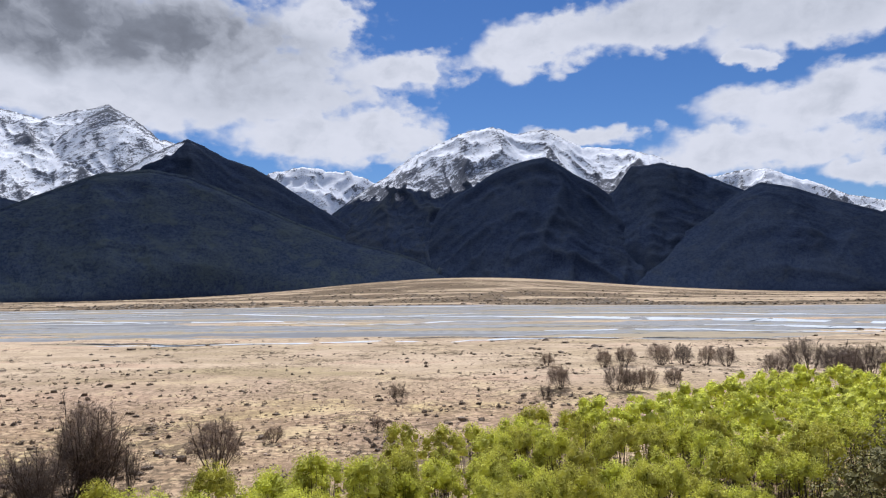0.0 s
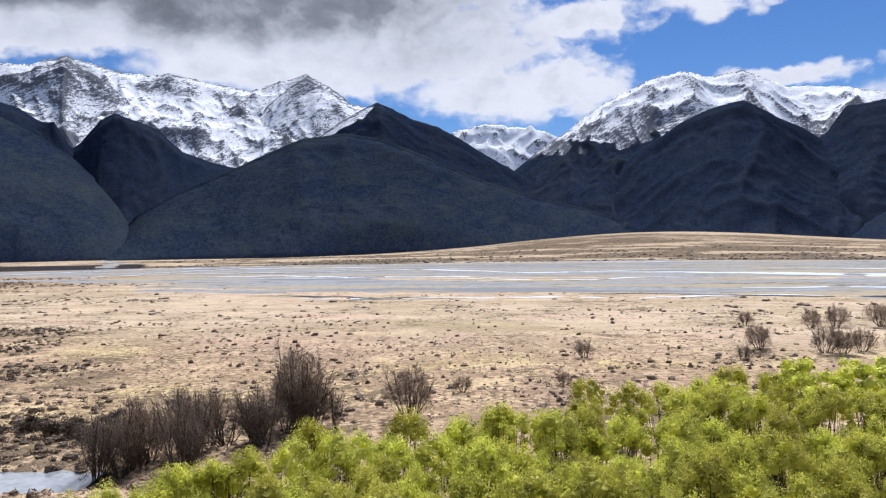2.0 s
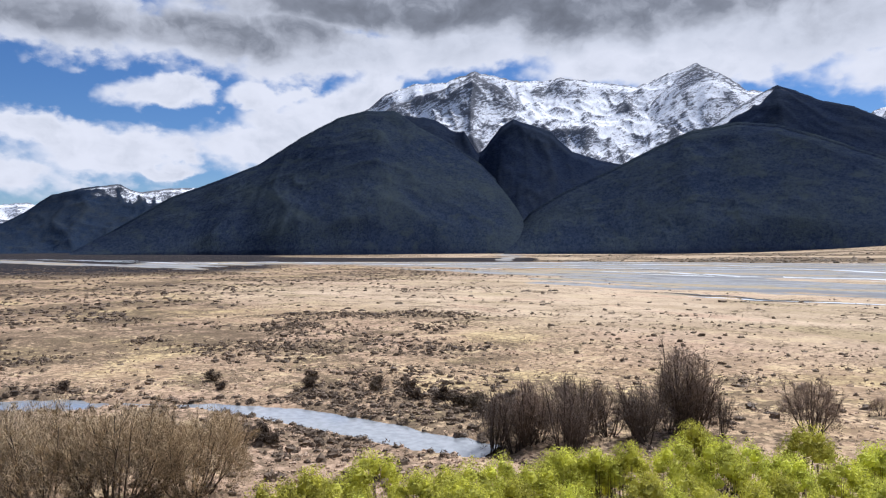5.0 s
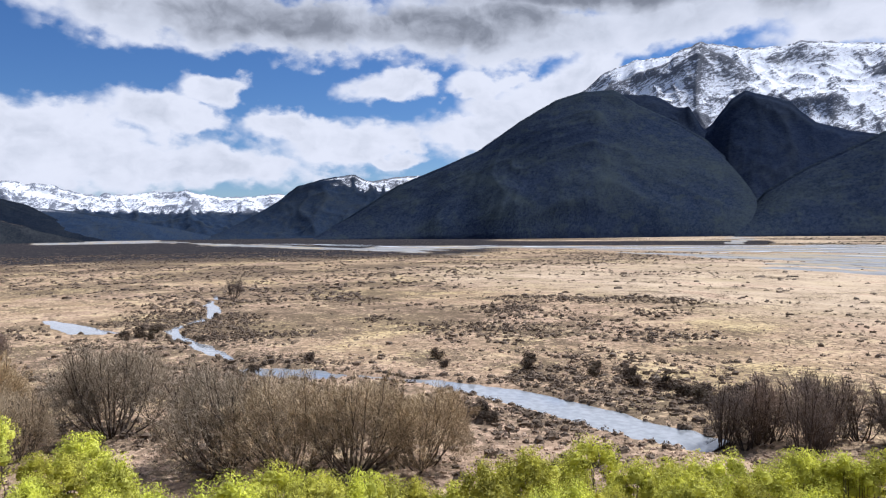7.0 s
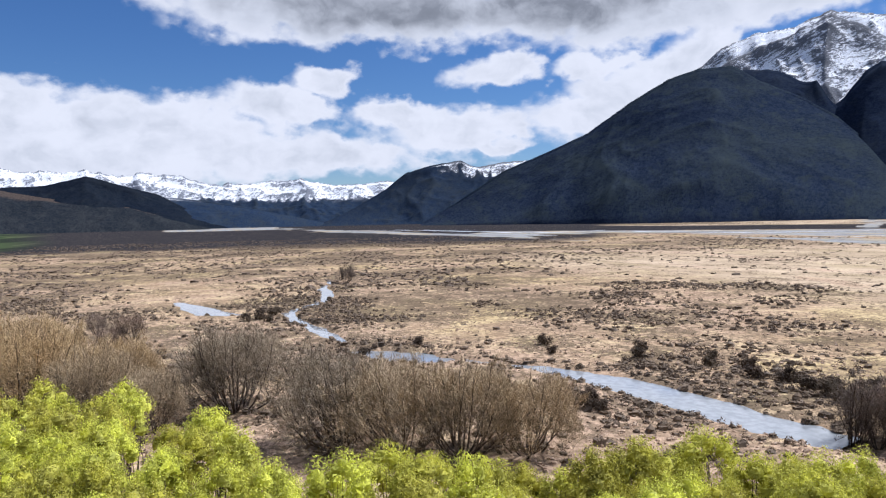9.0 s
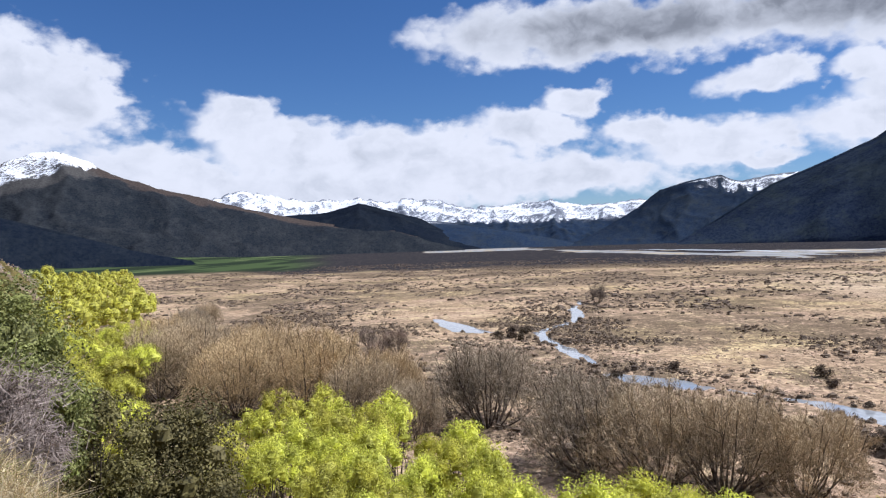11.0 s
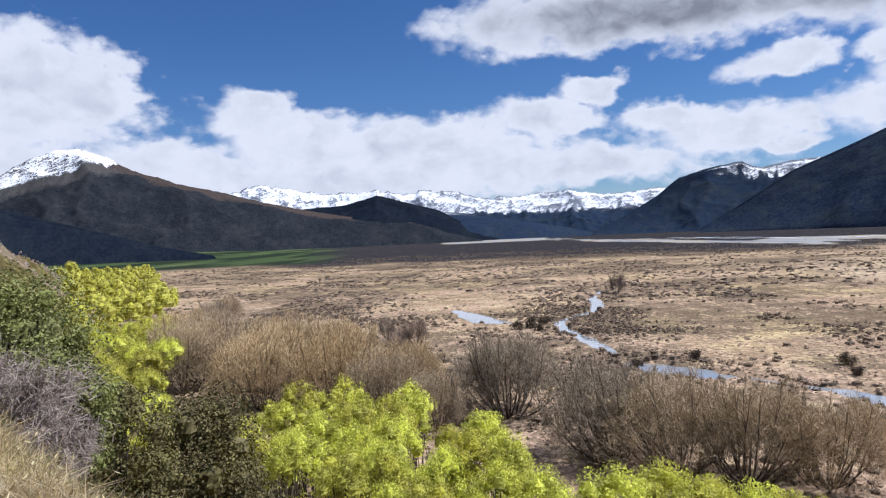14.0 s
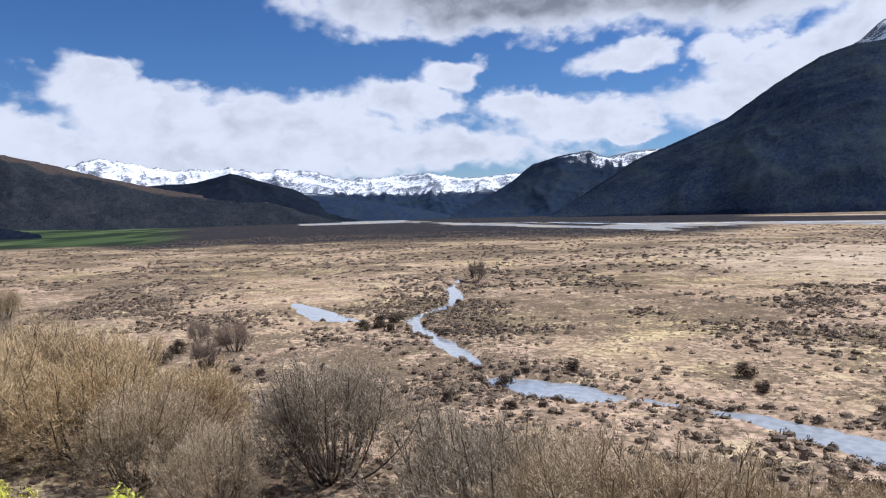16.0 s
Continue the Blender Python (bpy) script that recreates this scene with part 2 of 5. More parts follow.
def mountain_material(name, snowline, spread=90.0, forest=HAZY_FOREST, rock=((0.036, 0.042, 0.054), (0.15, 0.155, 0.175)), treeline=None, bare=0.25, brown=None, drift=0.0, pivot=0.0, comb=1.5, pale_stand=(0.034, 0.040, 0.042), pale_share=0.5, band=0.35):
    """Beech forest below, ribs of bare rock above, snow that fills the hollows and runs down the gullies in tongues."""
    k = Mat(name, rough=1.0, spec=0.0)
    sep = k.nt.nodes.new("ShaderNodeSeparateXYZ")
    k.nt.links.new(k.geo.outputs["Position"], sep.inputs[0])
    z = sep.outputs[2]
    face = k.nt.nodes.new("ShaderNodeCombineXYZ")
    k.put(k.attr("across"), face.inputs[0])
    k.put(k.math("MULTIPLY", z, 1.6), face.inputs[1])
    face = face.outputs[0]
    turn = k.nt.nodes.new("ShaderNodeMapping")
    turn.inputs["Rotation"].default_value = (0.0, 0.0, 0.7)
    k.put(face, turn.inputs["Vector"])
    slant = k.vec("MULTIPLY", k.vec("ADD", turn.outputs[0], k.vec("MULTIPLY", k.noise(face, 0.008, 4.0, 0.6, "Color"), (90.0, 90.0, 0.0))), (0.6, 1.7, 1.0))
    n1 = k.noise(face, 0.0045, 5.0, 0.6)
    n2 = k.noise(slant, 0.036, 7.0, 0.74)
    n3 = k.noise(face, 0.10, 6.0, 0.74)
    lift, steep = k.attr("lift"), k.attr("steep")
    # tongues of snow reach down between the ribs
    line = k.math("MULTIPLY_ADD", k.math("SUBTRACT", n2, 0.5), spread * 1.1, z)
    line = k.math("MULTIPLY_ADD", k.math("SUBTRACT", n1, 0.5), spread * 1.6, line)
    line = k.math("MULTIPLY_ADD", lift, -spread * comb, line)
    if drift:
        line = k.math("MULTIPLY_ADD", k.math("SUBTRACT", k.attr("across"), pivot), drift, line)
    snow = k.step(line, snowline - spread * 0.1, snowline + spread * 0.12)
    wild = k.math("MULTIPLY_ADD", steep, 0.22, k.math("MULTIPLY", lift, 0.2))
    wild = k.math("MULTIPLY_ADD", k.math("SUBTRACT", n2, 0.5), 2.3, wild)
    wild = k.math("MULTIPLY_ADD", k.math("SUBTRACT", n3, 0.5), 1.7, wild)
    wild = k.math("MULTIPLY_ADD", k.math("SUBTRACT", n1, 0.5), 0.9, wild)
    wild = k.math("ADD", wild, k.step(z, snowline, snowline + spread * 4.0, band, 0.0))
    snow = k.math("MULTIPLY", snow, k.step(wild, bare, bare + 0.16, 1.0, 0.06), clamp=True)
    drawn = k.vec("ADD", face, k.vec("MULTIPLY", k.noise(face, 0.02, 4.0, 0.65, "Color"), (70.0, 70.0, 0.0)))
    crown = k.math("MULTIPLY_ADD", k.cells(drawn, 0.05), 0.6, k.math("MULTIPLY", k.cells(drawn, 0.13), 0.45))
    stand = k.noise(drawn, 0.018, 5.0, 0.7)
    # crown tops lighter, gaps darker: canopy light and shade put into the colour
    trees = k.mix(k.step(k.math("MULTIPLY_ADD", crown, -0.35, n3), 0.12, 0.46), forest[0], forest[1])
    # paler stands mostly at random, painted more on ribs than gullies, as light falls
    trees = k.mix(k.step(k.math("MULTIPLY_ADD", lift, 0.13, k.math("MULTIPLY_ADD", n3, 0.5, k.math("MULTIPLY", n1, 0.6))), 0.47, 0.72, 0.0, pale_share), trees, pale_stand)
    trees = k.mix(k.step(stand, 0.5, 0.66, 0.0, pale_share * 0.9), trees, pale_stand)
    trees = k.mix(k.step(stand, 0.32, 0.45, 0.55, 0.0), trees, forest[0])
    stone = k.mix(k.step(n3, 0.3, 0.7), rock[0], rock[1])
    top = (treeline if treeline else snowline) - spread * 0.2
    ground = k.mix(k.step(line, top - spread * 0.2, top + spread * 0.5), trees, stone)
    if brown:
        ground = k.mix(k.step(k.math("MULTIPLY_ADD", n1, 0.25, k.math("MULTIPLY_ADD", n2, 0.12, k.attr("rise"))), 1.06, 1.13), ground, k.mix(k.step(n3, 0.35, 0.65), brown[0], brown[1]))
    k.bump(k.math("MULTIPLY_ADD", n3, 0.8, k.math("MULTIPLY", crown, -0.5)), 0.3, 12.0)
    white = k.mix(k.step(n2, 0.35, 0.65), (0.66, 0.69, 0.75), (0.86, 0.87, 0.90))
    return k.color(k.mix(snow, ground, white))


# ---- numbers for the land ----
def lattice(ix, iy, seed):
    h = (ix.astype(np.int64) * 374761393 + iy.astype(np.int64) * 668265263 + seed * 974634777) & 0x7FFFFFFF
    h = ((h ^ (h >> 13)) * 1274126177) & 0x7FFFFFFF
    return ((h ^ (h >> 16)) & 0xFFFF) / 65535.0


def value_noise(x, y, seed=0):
    ix, iy = np.floor(x), np.floor(y)
    fx, fy = x - ix, y - iy
    fx, fy = fx * fx * fx * (fx * (fx * 6 - 15) + 10), fy * fy * fy * (fy * (fy * 6 - 15) + 10)
    a, b = lattice(ix, iy, seed), lattice(ix + 1, iy, seed)
    c, d = lattice(ix, iy + 1, seed), lattice(ix + 1, iy + 1, seed)
    return (a + (b - a) * fx) * (1 - fy) + (c + (d - c) * fx) * fy


def fbm(x, y, octaves=4, seed=0, gain=0.5):
    total, amp, norm = 0.0, 1.0, 0.0
    for o in range(octaves):
        total = total + amp * value_noise(x * 2 ** o + 17.3 * o, y * 2 ** o - 9.1 * o, seed + o)
        norm += amp
        amp *= gain
    return total / norm


def ridged(x, y, octaves=4, seed=0, gain=0.5):
    total, amp, norm = 0.0, 1.0, 0.0
    for o in range(octaves):
        r = 1 - np.abs(2 * value_noise(x * 2 ** o + 7.7 * o, y * 2 ** o + 3.3 * o, seed + o) - 1)
        total = total + amp * r * r
        norm += amp
        amp *= gain
    return total / norm


def smooth(v, lo, hi):
    t = np.clip((v - lo) / (hi - lo), 0, 1)
    return t * t * (3 - 2 * t)


def polar(az, r):
    a = np.radians(az)
    return -np.sin(a) * r, np.cos(a) * r


def line_distance(x, y, pts):
    """Distance to a polyline whose points carry a third value, and that value there."""
    best, val = np.full(np.shape(x), 1e9), np.zeros(np.shape(x))
    for (ax, ay, av), (bx, by, bv) in zip(pts, pts[1:]):
        dx, dy = bx - ax, by - ay
        t = np.clip(((x - ax) * dx + (y - ay) * dy) / (dx * dx + dy * dy), 0, 1)
        d = np.hypot(x - ax - t * dx, y - ay - t * dy)
        val = np.where(d < best, av + (bv - av) * t, val)
        best = np.minimum(best, d)
    return best, val


# streams on the plain: x, y, width
POND = [(-86, 32, 0.1), (-81, 35, 0.2), (-77, 38.5, 1.6), (-71, 41.3, 4.0), (-64.6, 43.5, 5.0), (-57.7, 44.8, 5.2), (-50.6, 45.4, 5.4), (-45, 46.2, 5.6), (-41.5, 47.4, 4.2)]
POOL = [(-98, 20.5, 0.9), (-95, 22, 5.5), (-91, 25, 7.5), (-87.5, 28, 5.5), (-86, 31, 0.9)]
BROOK = [(-222, 40, 0.6), (-205, 35, 1.8), (-192, 32, 2.4), (-178, 31, 2.8), (-166, 28, 1.0), (-155, 22.5, 1.0), (-147, 17.5, 1.9), (-134, 16.8, 1.9), (-120, 19, 2.8), (-109, 20, 2.4), (-104, 20.6, 0.6)]
ARM = [(-179, -5, 0.8), (-166, -1.2, 5), (-152, 2.8, 6), (-146, 8, 2.8), (-145, 12, 0.9), (-147, 17.5, 0.9)]
STREAMS = [POND, POOL, BROOK, ARM]
SPUR = [(*polar(142, 145), 46.0), (*polar(134.2, 170), 38.0), (*polar(127.4, 220), 30.5), (*polar(124.4, 260), 23.0), (*polar(122.1, 300), 15.8), (*polar(120.3, 335), 10.0), (*polar(118.5, 370), 0.0)]
NX, NY = -math.sin(radians(45)), math.cos(radians(45))


def land(x, y):
    """Height of the ground."""
    x, y = np.asarray(x, float), np.asarray(y, float)
    r = np.hypot(x, y)
    az = np.degrees(np.arctan2(-x, y))
    s = NX * x + NY * y
    rough = fbm(x * 0.05, y * 0.05, 3, 5)
    # valley floor with hummocks
    z = 0.02 + 0.9 * np.clip(fbm(x * 0.09, y * 0.09, 4, 11) - 0.35, 0, 1) * smooth(r, 20, 60) * (1 - smooth(r, 300, 700))
    # fan of gravel and grass under the far slopes
    z = z + 48 * np.exp(-((az + 2) / 15.0) ** 2) * smooth(r, 850, 2000)
    z = z + 46 * np.exp(-((az - 125) / 11.0) ** 2) * smooth(r, 1100, 2600)
    # bank and hillside at the camera
    edge = 1.15 + 1.0 * (rough - 0.5) * smooth(r, 10, 30)
    fall = np.clip((s - edge) / 16.0, 0, 1)
    bank = 16.4 * (1 - fall) ** 1.15 * (0.9 + 0.2 * rough * (fall > 0)) + 0.25 * (fbm(x * 0.4, y * 0.4, 3, 3) - 0.5)
    bank = np.where(s < edge, 16.4 + 0.3 * (fbm(x * 0.35, y * 0.35, 3, 3) - 0.5) + np.clip(-s - 6, 0, 400) * 0.55 * smooth(-s, 5, 20), bank)
    z = np.maximum(z, np.where(s < 18, bank, -5))
    # spur beyond
    d, top = line_distance(x, y, SPUR)
    crag = smooth(top, 2, 14) * (7.0 * (fbm(x * 0.05, y * 0.05, 5, 21, 0.6) - 0.5) + 3.0 * (ridged(x * 0.035, y * 0.035, 4, 25) - 0.5))
    z = np.maximum(z, top - 0.9 * d * (0.8 + 0.4 * rough) + crag)
    # stream beds
    for pts in STREAMS:
        d, w = line_distance(x, y, pts)
        d = d + 1.6 * (fbm(x * 0.35, y * 0.35, 3, 31) - 0.5)
        cut = 1 - smooth(d, w * 0.5 - 0.3, w * 0.5 + 0.9)
        z = z * (1 - cut) - 0.45 * cut
    return z


# near and far edge of the gravel bed, as y over x
BED_X = [-4000, -2400, -1600, -1000, -780, -620, -442, -300, -229, -150, -86, -32, 38, 134, 300, 900, 3000]
BED_NEAR = [290, 230, 215, 235, 262, 282, 300, 330, 285, 242, 236, 222, 216, 240, 255, 300, 500]
BED_FAR = [360, 300, 290, 390, 490, 606, 712, 735, 752, 765, 775, 785, 792, 740, 655, 640, 900]


def cover(x, y):
    """Gravel, scrub, pasture and a dark cover for painted cloud shadow and scrub, each 0 to 1."""
    r, az = np.hypot(x, y), np.degrees(np.arctan2(-x, y))
    wob = 60 * (fbm(x * 0.012, y * 0.03, 4, 41) - 0.5) * np.clip(r / 500, 0.4, 1.5)
    near, far = np.interp(x, BED_X, BED_NEAR), np.interp(x, BED_X, BED_FAR)
    yy = y + wob
    soft = 10 + r * 0.01
    gravel = smooth(yy, near - soft, near + soft) * (1 - smooth(yy, far - 12, far + 12))
    isle = fbm(x * 0.004, y * 0.018, 4, 43)
    gravel = gravel * (1 - 0.95 * smooth(isle, 0.47, 0.53) * (1 - smooth(yy, near + 90, near + 240)))
    gravel = np.maximum(gravel, (1 - smooth(np.abs(az - 39.6 + 2.4 * (fbm(x * 0.012, y * 0.012, 3, 45) - 0.5)), 0.3, 0.9)) * smooth(r, 800, 1000) * (1 - smooth(r, 1800, 2000)))
    gravel = np.maximum(gravel, smooth(r, 1900, 2300) * smooth(az, 83, 85) * (1 - smooth(az, 91, 93.5)))
    edge = 30 * (fbm(x * 0.02, y * 0.02, 3, 47) - 0.5)
    patch = fbm(x * 0.022, y * 0.022, 4, 51)
    scrub = (0.3 + 0.5 * smooth(patch, 0.4, 0.62)) * (1 + 0.6 * smooth(az, 36, 48) * smooth(r, 55, 95)) * (0.3 + 0.7 * smooth(r, 56, 72))
    open_ground = smooth(y + edge, 95, 170) * smooth(x, -420, -200)
    scrub = scrub * (1 - 0.65 * np.maximum(open_ground, smooth(-az, -36, -20) * smooth(r, 72, 100)))
    west = smooth(r, 110, 420) * smooth(az, 56, 68) * (1 - smooth(az, 104, 118))
    scrub = np.maximum(scrub, west * (0.6 + 1.3 * smooth(patch, 0.38, 0.6)))
    scrub = np.maximum(scrub, smooth(yy, far, far + 30) * (1 - smooth(yy, far + 90, far + 190)) * smooth(fbm(x * 0.01, y * 0.02, 4, 57), 0.36, 0.5) * (x > -900))
    beyond = y - far
    fan = smooth(beyond, 0, 40) * (az < 60) * (az > -45)
    streak = fbm(x * 0.006, y * 0.02, 4, 57)
    # dark streaks up the fan, and a darker zone past 1250 m
    scrub = np.where(fan > 0, np.maximum(scrub * 0.3, fan * (9.0 * np.exp(-(beyond / 110.0) ** 2) * smooth(streak, 0.3, 0.45) + 2.4 * smooth(streak, 0.42, 0.56) * (1 - smooth(beyond, 650, 1100)) + 1.0 * smooth(r, 1250, 1500) * smooth(fbm(x * 0.003, y * 0.006, 3, 58), 0.3, 0.5) * (1 - smooth(az, 8, 13)))), scrub)
    flank = smooth(az, 37.6, 38.6) * (1 - smooth(az, 47, 51)) * smooth(yy, far - 70, far - 30) * (1 - smooth(yy, far + 260, far + 380))
    scrub = np.maximum(scrub, 3.0 * flank)
    green = smooth(az, 99, 104) * smooth(r, 620, 760) * (1 - smooth(r, 3000, 3500))
    # cloud shadow over the far western flats, painted through this mask
    shade_scrub = smooth(r, 380, 760) * smooth(az, 52, 64) * (1 - smooth(az, 102, 110))
    # the same mask also holds the dark scrub beyond the river
    shade_scrub = np.maximum(shade_scrub, smooth(beyond, 0, 20) * (1 - smooth(beyond, 320, 460)) * smooth(az, 36.5, 38.5) * (1 - smooth(az, 57, 61)))
    return gravel, scrub * (1 - gravel), green, shade_scrub, np.maximum(open_ground * (beyond < 30), 0.9 * fan)


# ---- mesh helpers ----
def mesh_from(name, verts, faces, material, smooth_faces=True):
    me = bpy.data.meshes.new(name)
    verts = np.asarray(verts, np.float32).reshape(-1, 3)
    faces = np.asarray(faces, np.int32)
    k = faces.shape[1]
    me.vertices.add(len(verts))
    me.vertices.foreach_set("co", verts.ravel())
    me.loops.add(faces.size)
    me.loops.foreach_set("vertex_index", faces.ravel())
    me.polygons.add(len(faces))
    me.polygons.foreach_set("loop_start", np.arange(0, faces.size, k, dtype=np.int32))
    me.polygons.foreach_set("use_smooth", np.full(len(faces), smooth_faces))
    me.update(calc_edges=True)
    me.materials.append(material)
    return me


def grid_faces(rows, cols):
    i = np.arange((rows - 1) * cols).reshape(rows - 1, cols)[:, :-1].ravel()
    return np.stack([i, i + 1, i + cols + 1, i + cols], 1)


def float_layer(me, name, values):
    layer = me.attributes.new(name, "FLOAT", "POINT")
    layer.data.foreach_set("value", np.asarray(values, np.float32).ravel())


# ---- ground ----
def ground_material():
    k = Mat("ground_grass_scrub_gravel", rough=1.0, spec=0.0)
    pos = k.geo.outputs["Position"]
    flat = k.vec("MULTIPLY", pos, (1.0, 1.0, 0.3))
    n1 = k.noise(flat, 0.02, 6.0, 0.6)
    n2 = k.noise(flat, 0.22, 7.0, 0.7)
    n3 = k.noise(flat, 1.0, 5.0, 0.7)
    n4 = k.noise(k.vec("ADD", flat, (91.0, 37.0, 5.0)), 0.06, 9.0, 0.75)
    n5 = k.noise(flat, 2.6, 4.0, 0.7)
    tuft = k.cells(k.vec("ADD", flat, k.vec("MULTIPLY", k.noise(flat, 1.5, 2.0, 0.5, "Color"), (0.5, 0.5, 0.0))), 1.15)
    grass = k.mix(k.step(n2, 0.35, 0.65), (0.41, 0.292, 0.185), (0.60, 0.452, 0.295))
    grass = k.mix(k.step(n1, 0.45, 0.6), grass, (0.49, 0.352, 0.25))
    grass = k.mix(k.step(n4, 0.54, 0.62, 0.0, 0.85), grass, (0.57, 0.45, 0.24))
    grass = k.mix(k.step(n1, 0.40, 0.46, 0.75, 0.0), grass, (0.58, 0.46, 0.235))
    grass = k.mix(k.step(k.math("MULTIPLY_ADD", n5, 0.6, k.math("MULTIPLY", tuft, 0.55)), 0.50, 0.68, 0.0, 0.62), grass, (0.17, 0.12, 0.08))
    grass = k.mix(k.step(n3, 0.5, 0.6, 0.0, 0.4), grass, (0.22, 0.155, 0.10))
    mottle = k.noise(k.vec("ADD", flat, (13.0, 71.0, 2.0)), 0.11, 8.0, 0.72)
    grass = k.mix(k.step(mottle, 0.49, 0.57, 0.0, 0.55), grass, (0.24, 0.172, 0.112))
    grass = k.mix(k.step(mottle, 0.40, 0.46, 0.5, 0.0), grass, (0.60, 0.475, 0.28))
    wash = k.noise(k.vec("MULTIPLY", k.vec("ADD", pos, k.vec("MULTIPLY", k.noise(flat, 0.02, 3.0, 0.6, "Color"), (40.0, 22.0, 0.0))), (0.012, 0.05, 0.0)), 1.0, 6.0, 0.65)
    open_grass = k.mix(k.step(wash, 0.42, 0.58), (0.42, 0.335, 0.235), (0.57, 0.46, 0.335))
    open_grass = k.mix(k.step(wash, 0.56, 0.63, 0.0, 0.7), open_grass, (0.48, 0.335, 0.245))
    open_grass = k.mix(k.step(wash, 0.36, 0.43, 0.7, 0.0), open_grass, (0.33, 0.285, 0.165))
    grass = k.mix(k.math("MULTIPLY", k.attr("pale"), 0.72), grass, open_grass)
    scrub = k.mix(k.step(k.math("MULTIPLY_ADD", n5, 0.5, k.math("MULTIPLY", n3, 0.5)), 0.42, 0.58), (0.058, 0.045, 0.033), (0.19, 0.142, 0.096))
    mixed = k.math("MULTIPLY_ADD", n3, 0.40, k.math("MULTIPLY_ADD", n2, 0.28, k.math("MULTIPLY", n4, 0.32)))
    patch = k.step(k.math("MULTIPLY_ADD", k.attr("scrub"), 0.050, mixed), 0.53, 0.555)
    c = k.mix(k.math("MULTIPLY", patch, 0.88), grass, scrub)
    stone = k.mix(k.step(n2, 0.3, 0.7), (0.21, 0.215, 0.225), (0.34, 0.345, 0.35))
    stone = k.mix(k.step(n4, 0.53, 0.6, 0.0, 0.75), stone, (0.30, 0.27, 0.19))
    bars = k.noise(k.vec("MULTIPLY", pos, (0.0045, 0.03, 0.0)), 1.0, 5.0, 0.6)
    stone = k.mix(k.step(bars, 0.54, 0.565, 0.0, 0.85), stone, k.mix(n2, (0.25, 0.215, 0.14), (0.46, 0.38, 0.27)))
    stone = k.mix(k.step(bars, 0.40, 0.44, 0.75, 0.0), stone, (0.19, 0.195, 0.205))
    edge = k.step(k.math("ABSOLUTE", k.math("SUBTRACT", bars, 0.54)), 0.003, 0.008, 0.8, 0.0)
    stone = k.mix(edge, stone, (0.07, 0.06, 0.05))
    gravel = k.step(k.math("MULTIPLY_ADD", n1, 0.5, k.math("ADD", k.attr("gravel"), -0.25)), 0.35, 0.6)
    c = k.mix(gravel, c, stone)
    # near-black ground colour for painted cloud shadow and for scrub past the river
    shade_scrub = k.mix(k.step(n2, 0.35, 0.65), (0.018, 0.0185, 0.024), (0.050, 0.045, 0.045))
    shade_scrub = k.mix(k.step(n4, 0.56, 0.64, 0.0, 0.6), shade_scrub, (0.13, 0.108, 0.082))
    c = k.mix(k.math("MULTIPLY", k.step(k.math("MULTIPLY_ADD", n1, 0.6, k.attr("shade_scrub")), 0.55, 0.95), k.math("SUBTRACT", 1.0, gravel)), c, shade_scrub)
    strip = k.noise(k.vec("MULTIPLY", pos, (0.0013, 0.009, 0.0)), 1.0, 3.0, 0.5)
    # strips of pasture, their greens darkened for the cloud shadow over them
    field = k.mix(k.step(strip, 0.48, 0.53), (0.024, 0.034, 0.022), (0.055, 0.08, 0.036))
    field = k.mix(k.step(strip, 0.58, 0.6, 0.0, 0.8), field, (0.12, 0.14, 0.065))
    field = k.mix(k.step(n2, 0.5, 0.7, 0.0, 0.4), field, (0.035, 0.04, 0.025))
    c = k.mix(k.attr("green"), c, field)
    slope = k.attr("hillside")
    hill = k.mix(k.step(n2, 0.35, 0.6), (0.055, 0.047, 0.018), (0.15, 0.12, 0.045))
    hill = k.mix(k.step(n4, 0.5, 0.58), hill, (0.16, 0.115, 0.08))
    hill = k.mix(k.step(n3, 0.54, 0.66, 0.0, 0.7), hill, (0.07, 0.065, 0.03))
    hill = k.mix(k.step(n1, 0.55, 0.6, 0.0, 0.8), hill, (0.19, 0.155, 0.115))
    c = k.mix(slope, c, hill)
    k.bump(k.math("ADD", n2, k.math("MULTIPLY", n3, 0.6)), 0.6, 0.5)
    return k.color(c)


def build_ground():
    az = np.concatenate([np.arange(-42, 142, 0.5), np.arange(142, 318.1, 4.0)])
    rr = [0.02, 0.4]
    while rr[-1] < 6200:
        r = rr[-1]
        rr.append(r * (1.04 if r < 25 else 1.016 if r < 300 else 1.028))
    rr = np.array(rr)
    A, R = np.meshgrid(az, rr)
    X, Y = polar(A, R)
    Z = land(X, Y)
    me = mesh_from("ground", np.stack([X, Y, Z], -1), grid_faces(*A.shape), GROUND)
    g, s, f, shade_scrub, pale = cover(X, Y)
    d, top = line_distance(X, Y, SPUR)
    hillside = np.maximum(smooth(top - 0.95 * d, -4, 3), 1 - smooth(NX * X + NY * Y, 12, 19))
    float_layer(me, "gravel", g * (1 - hillside)), float_layer(me, "scrub", s), float_layer(me, "green", f), float_layer(me, "hillside", hillside), float_layer(me, "pale", pale), float_layer(me, "shade_scrub", shade_scrub)
    ob = new("ground", me)
    tagged(ob, "tan tussock valley floor with scrub, grey gravel bed and grassy bank", "ground", kind="structure")


GROUND = ground_material()
build_ground()


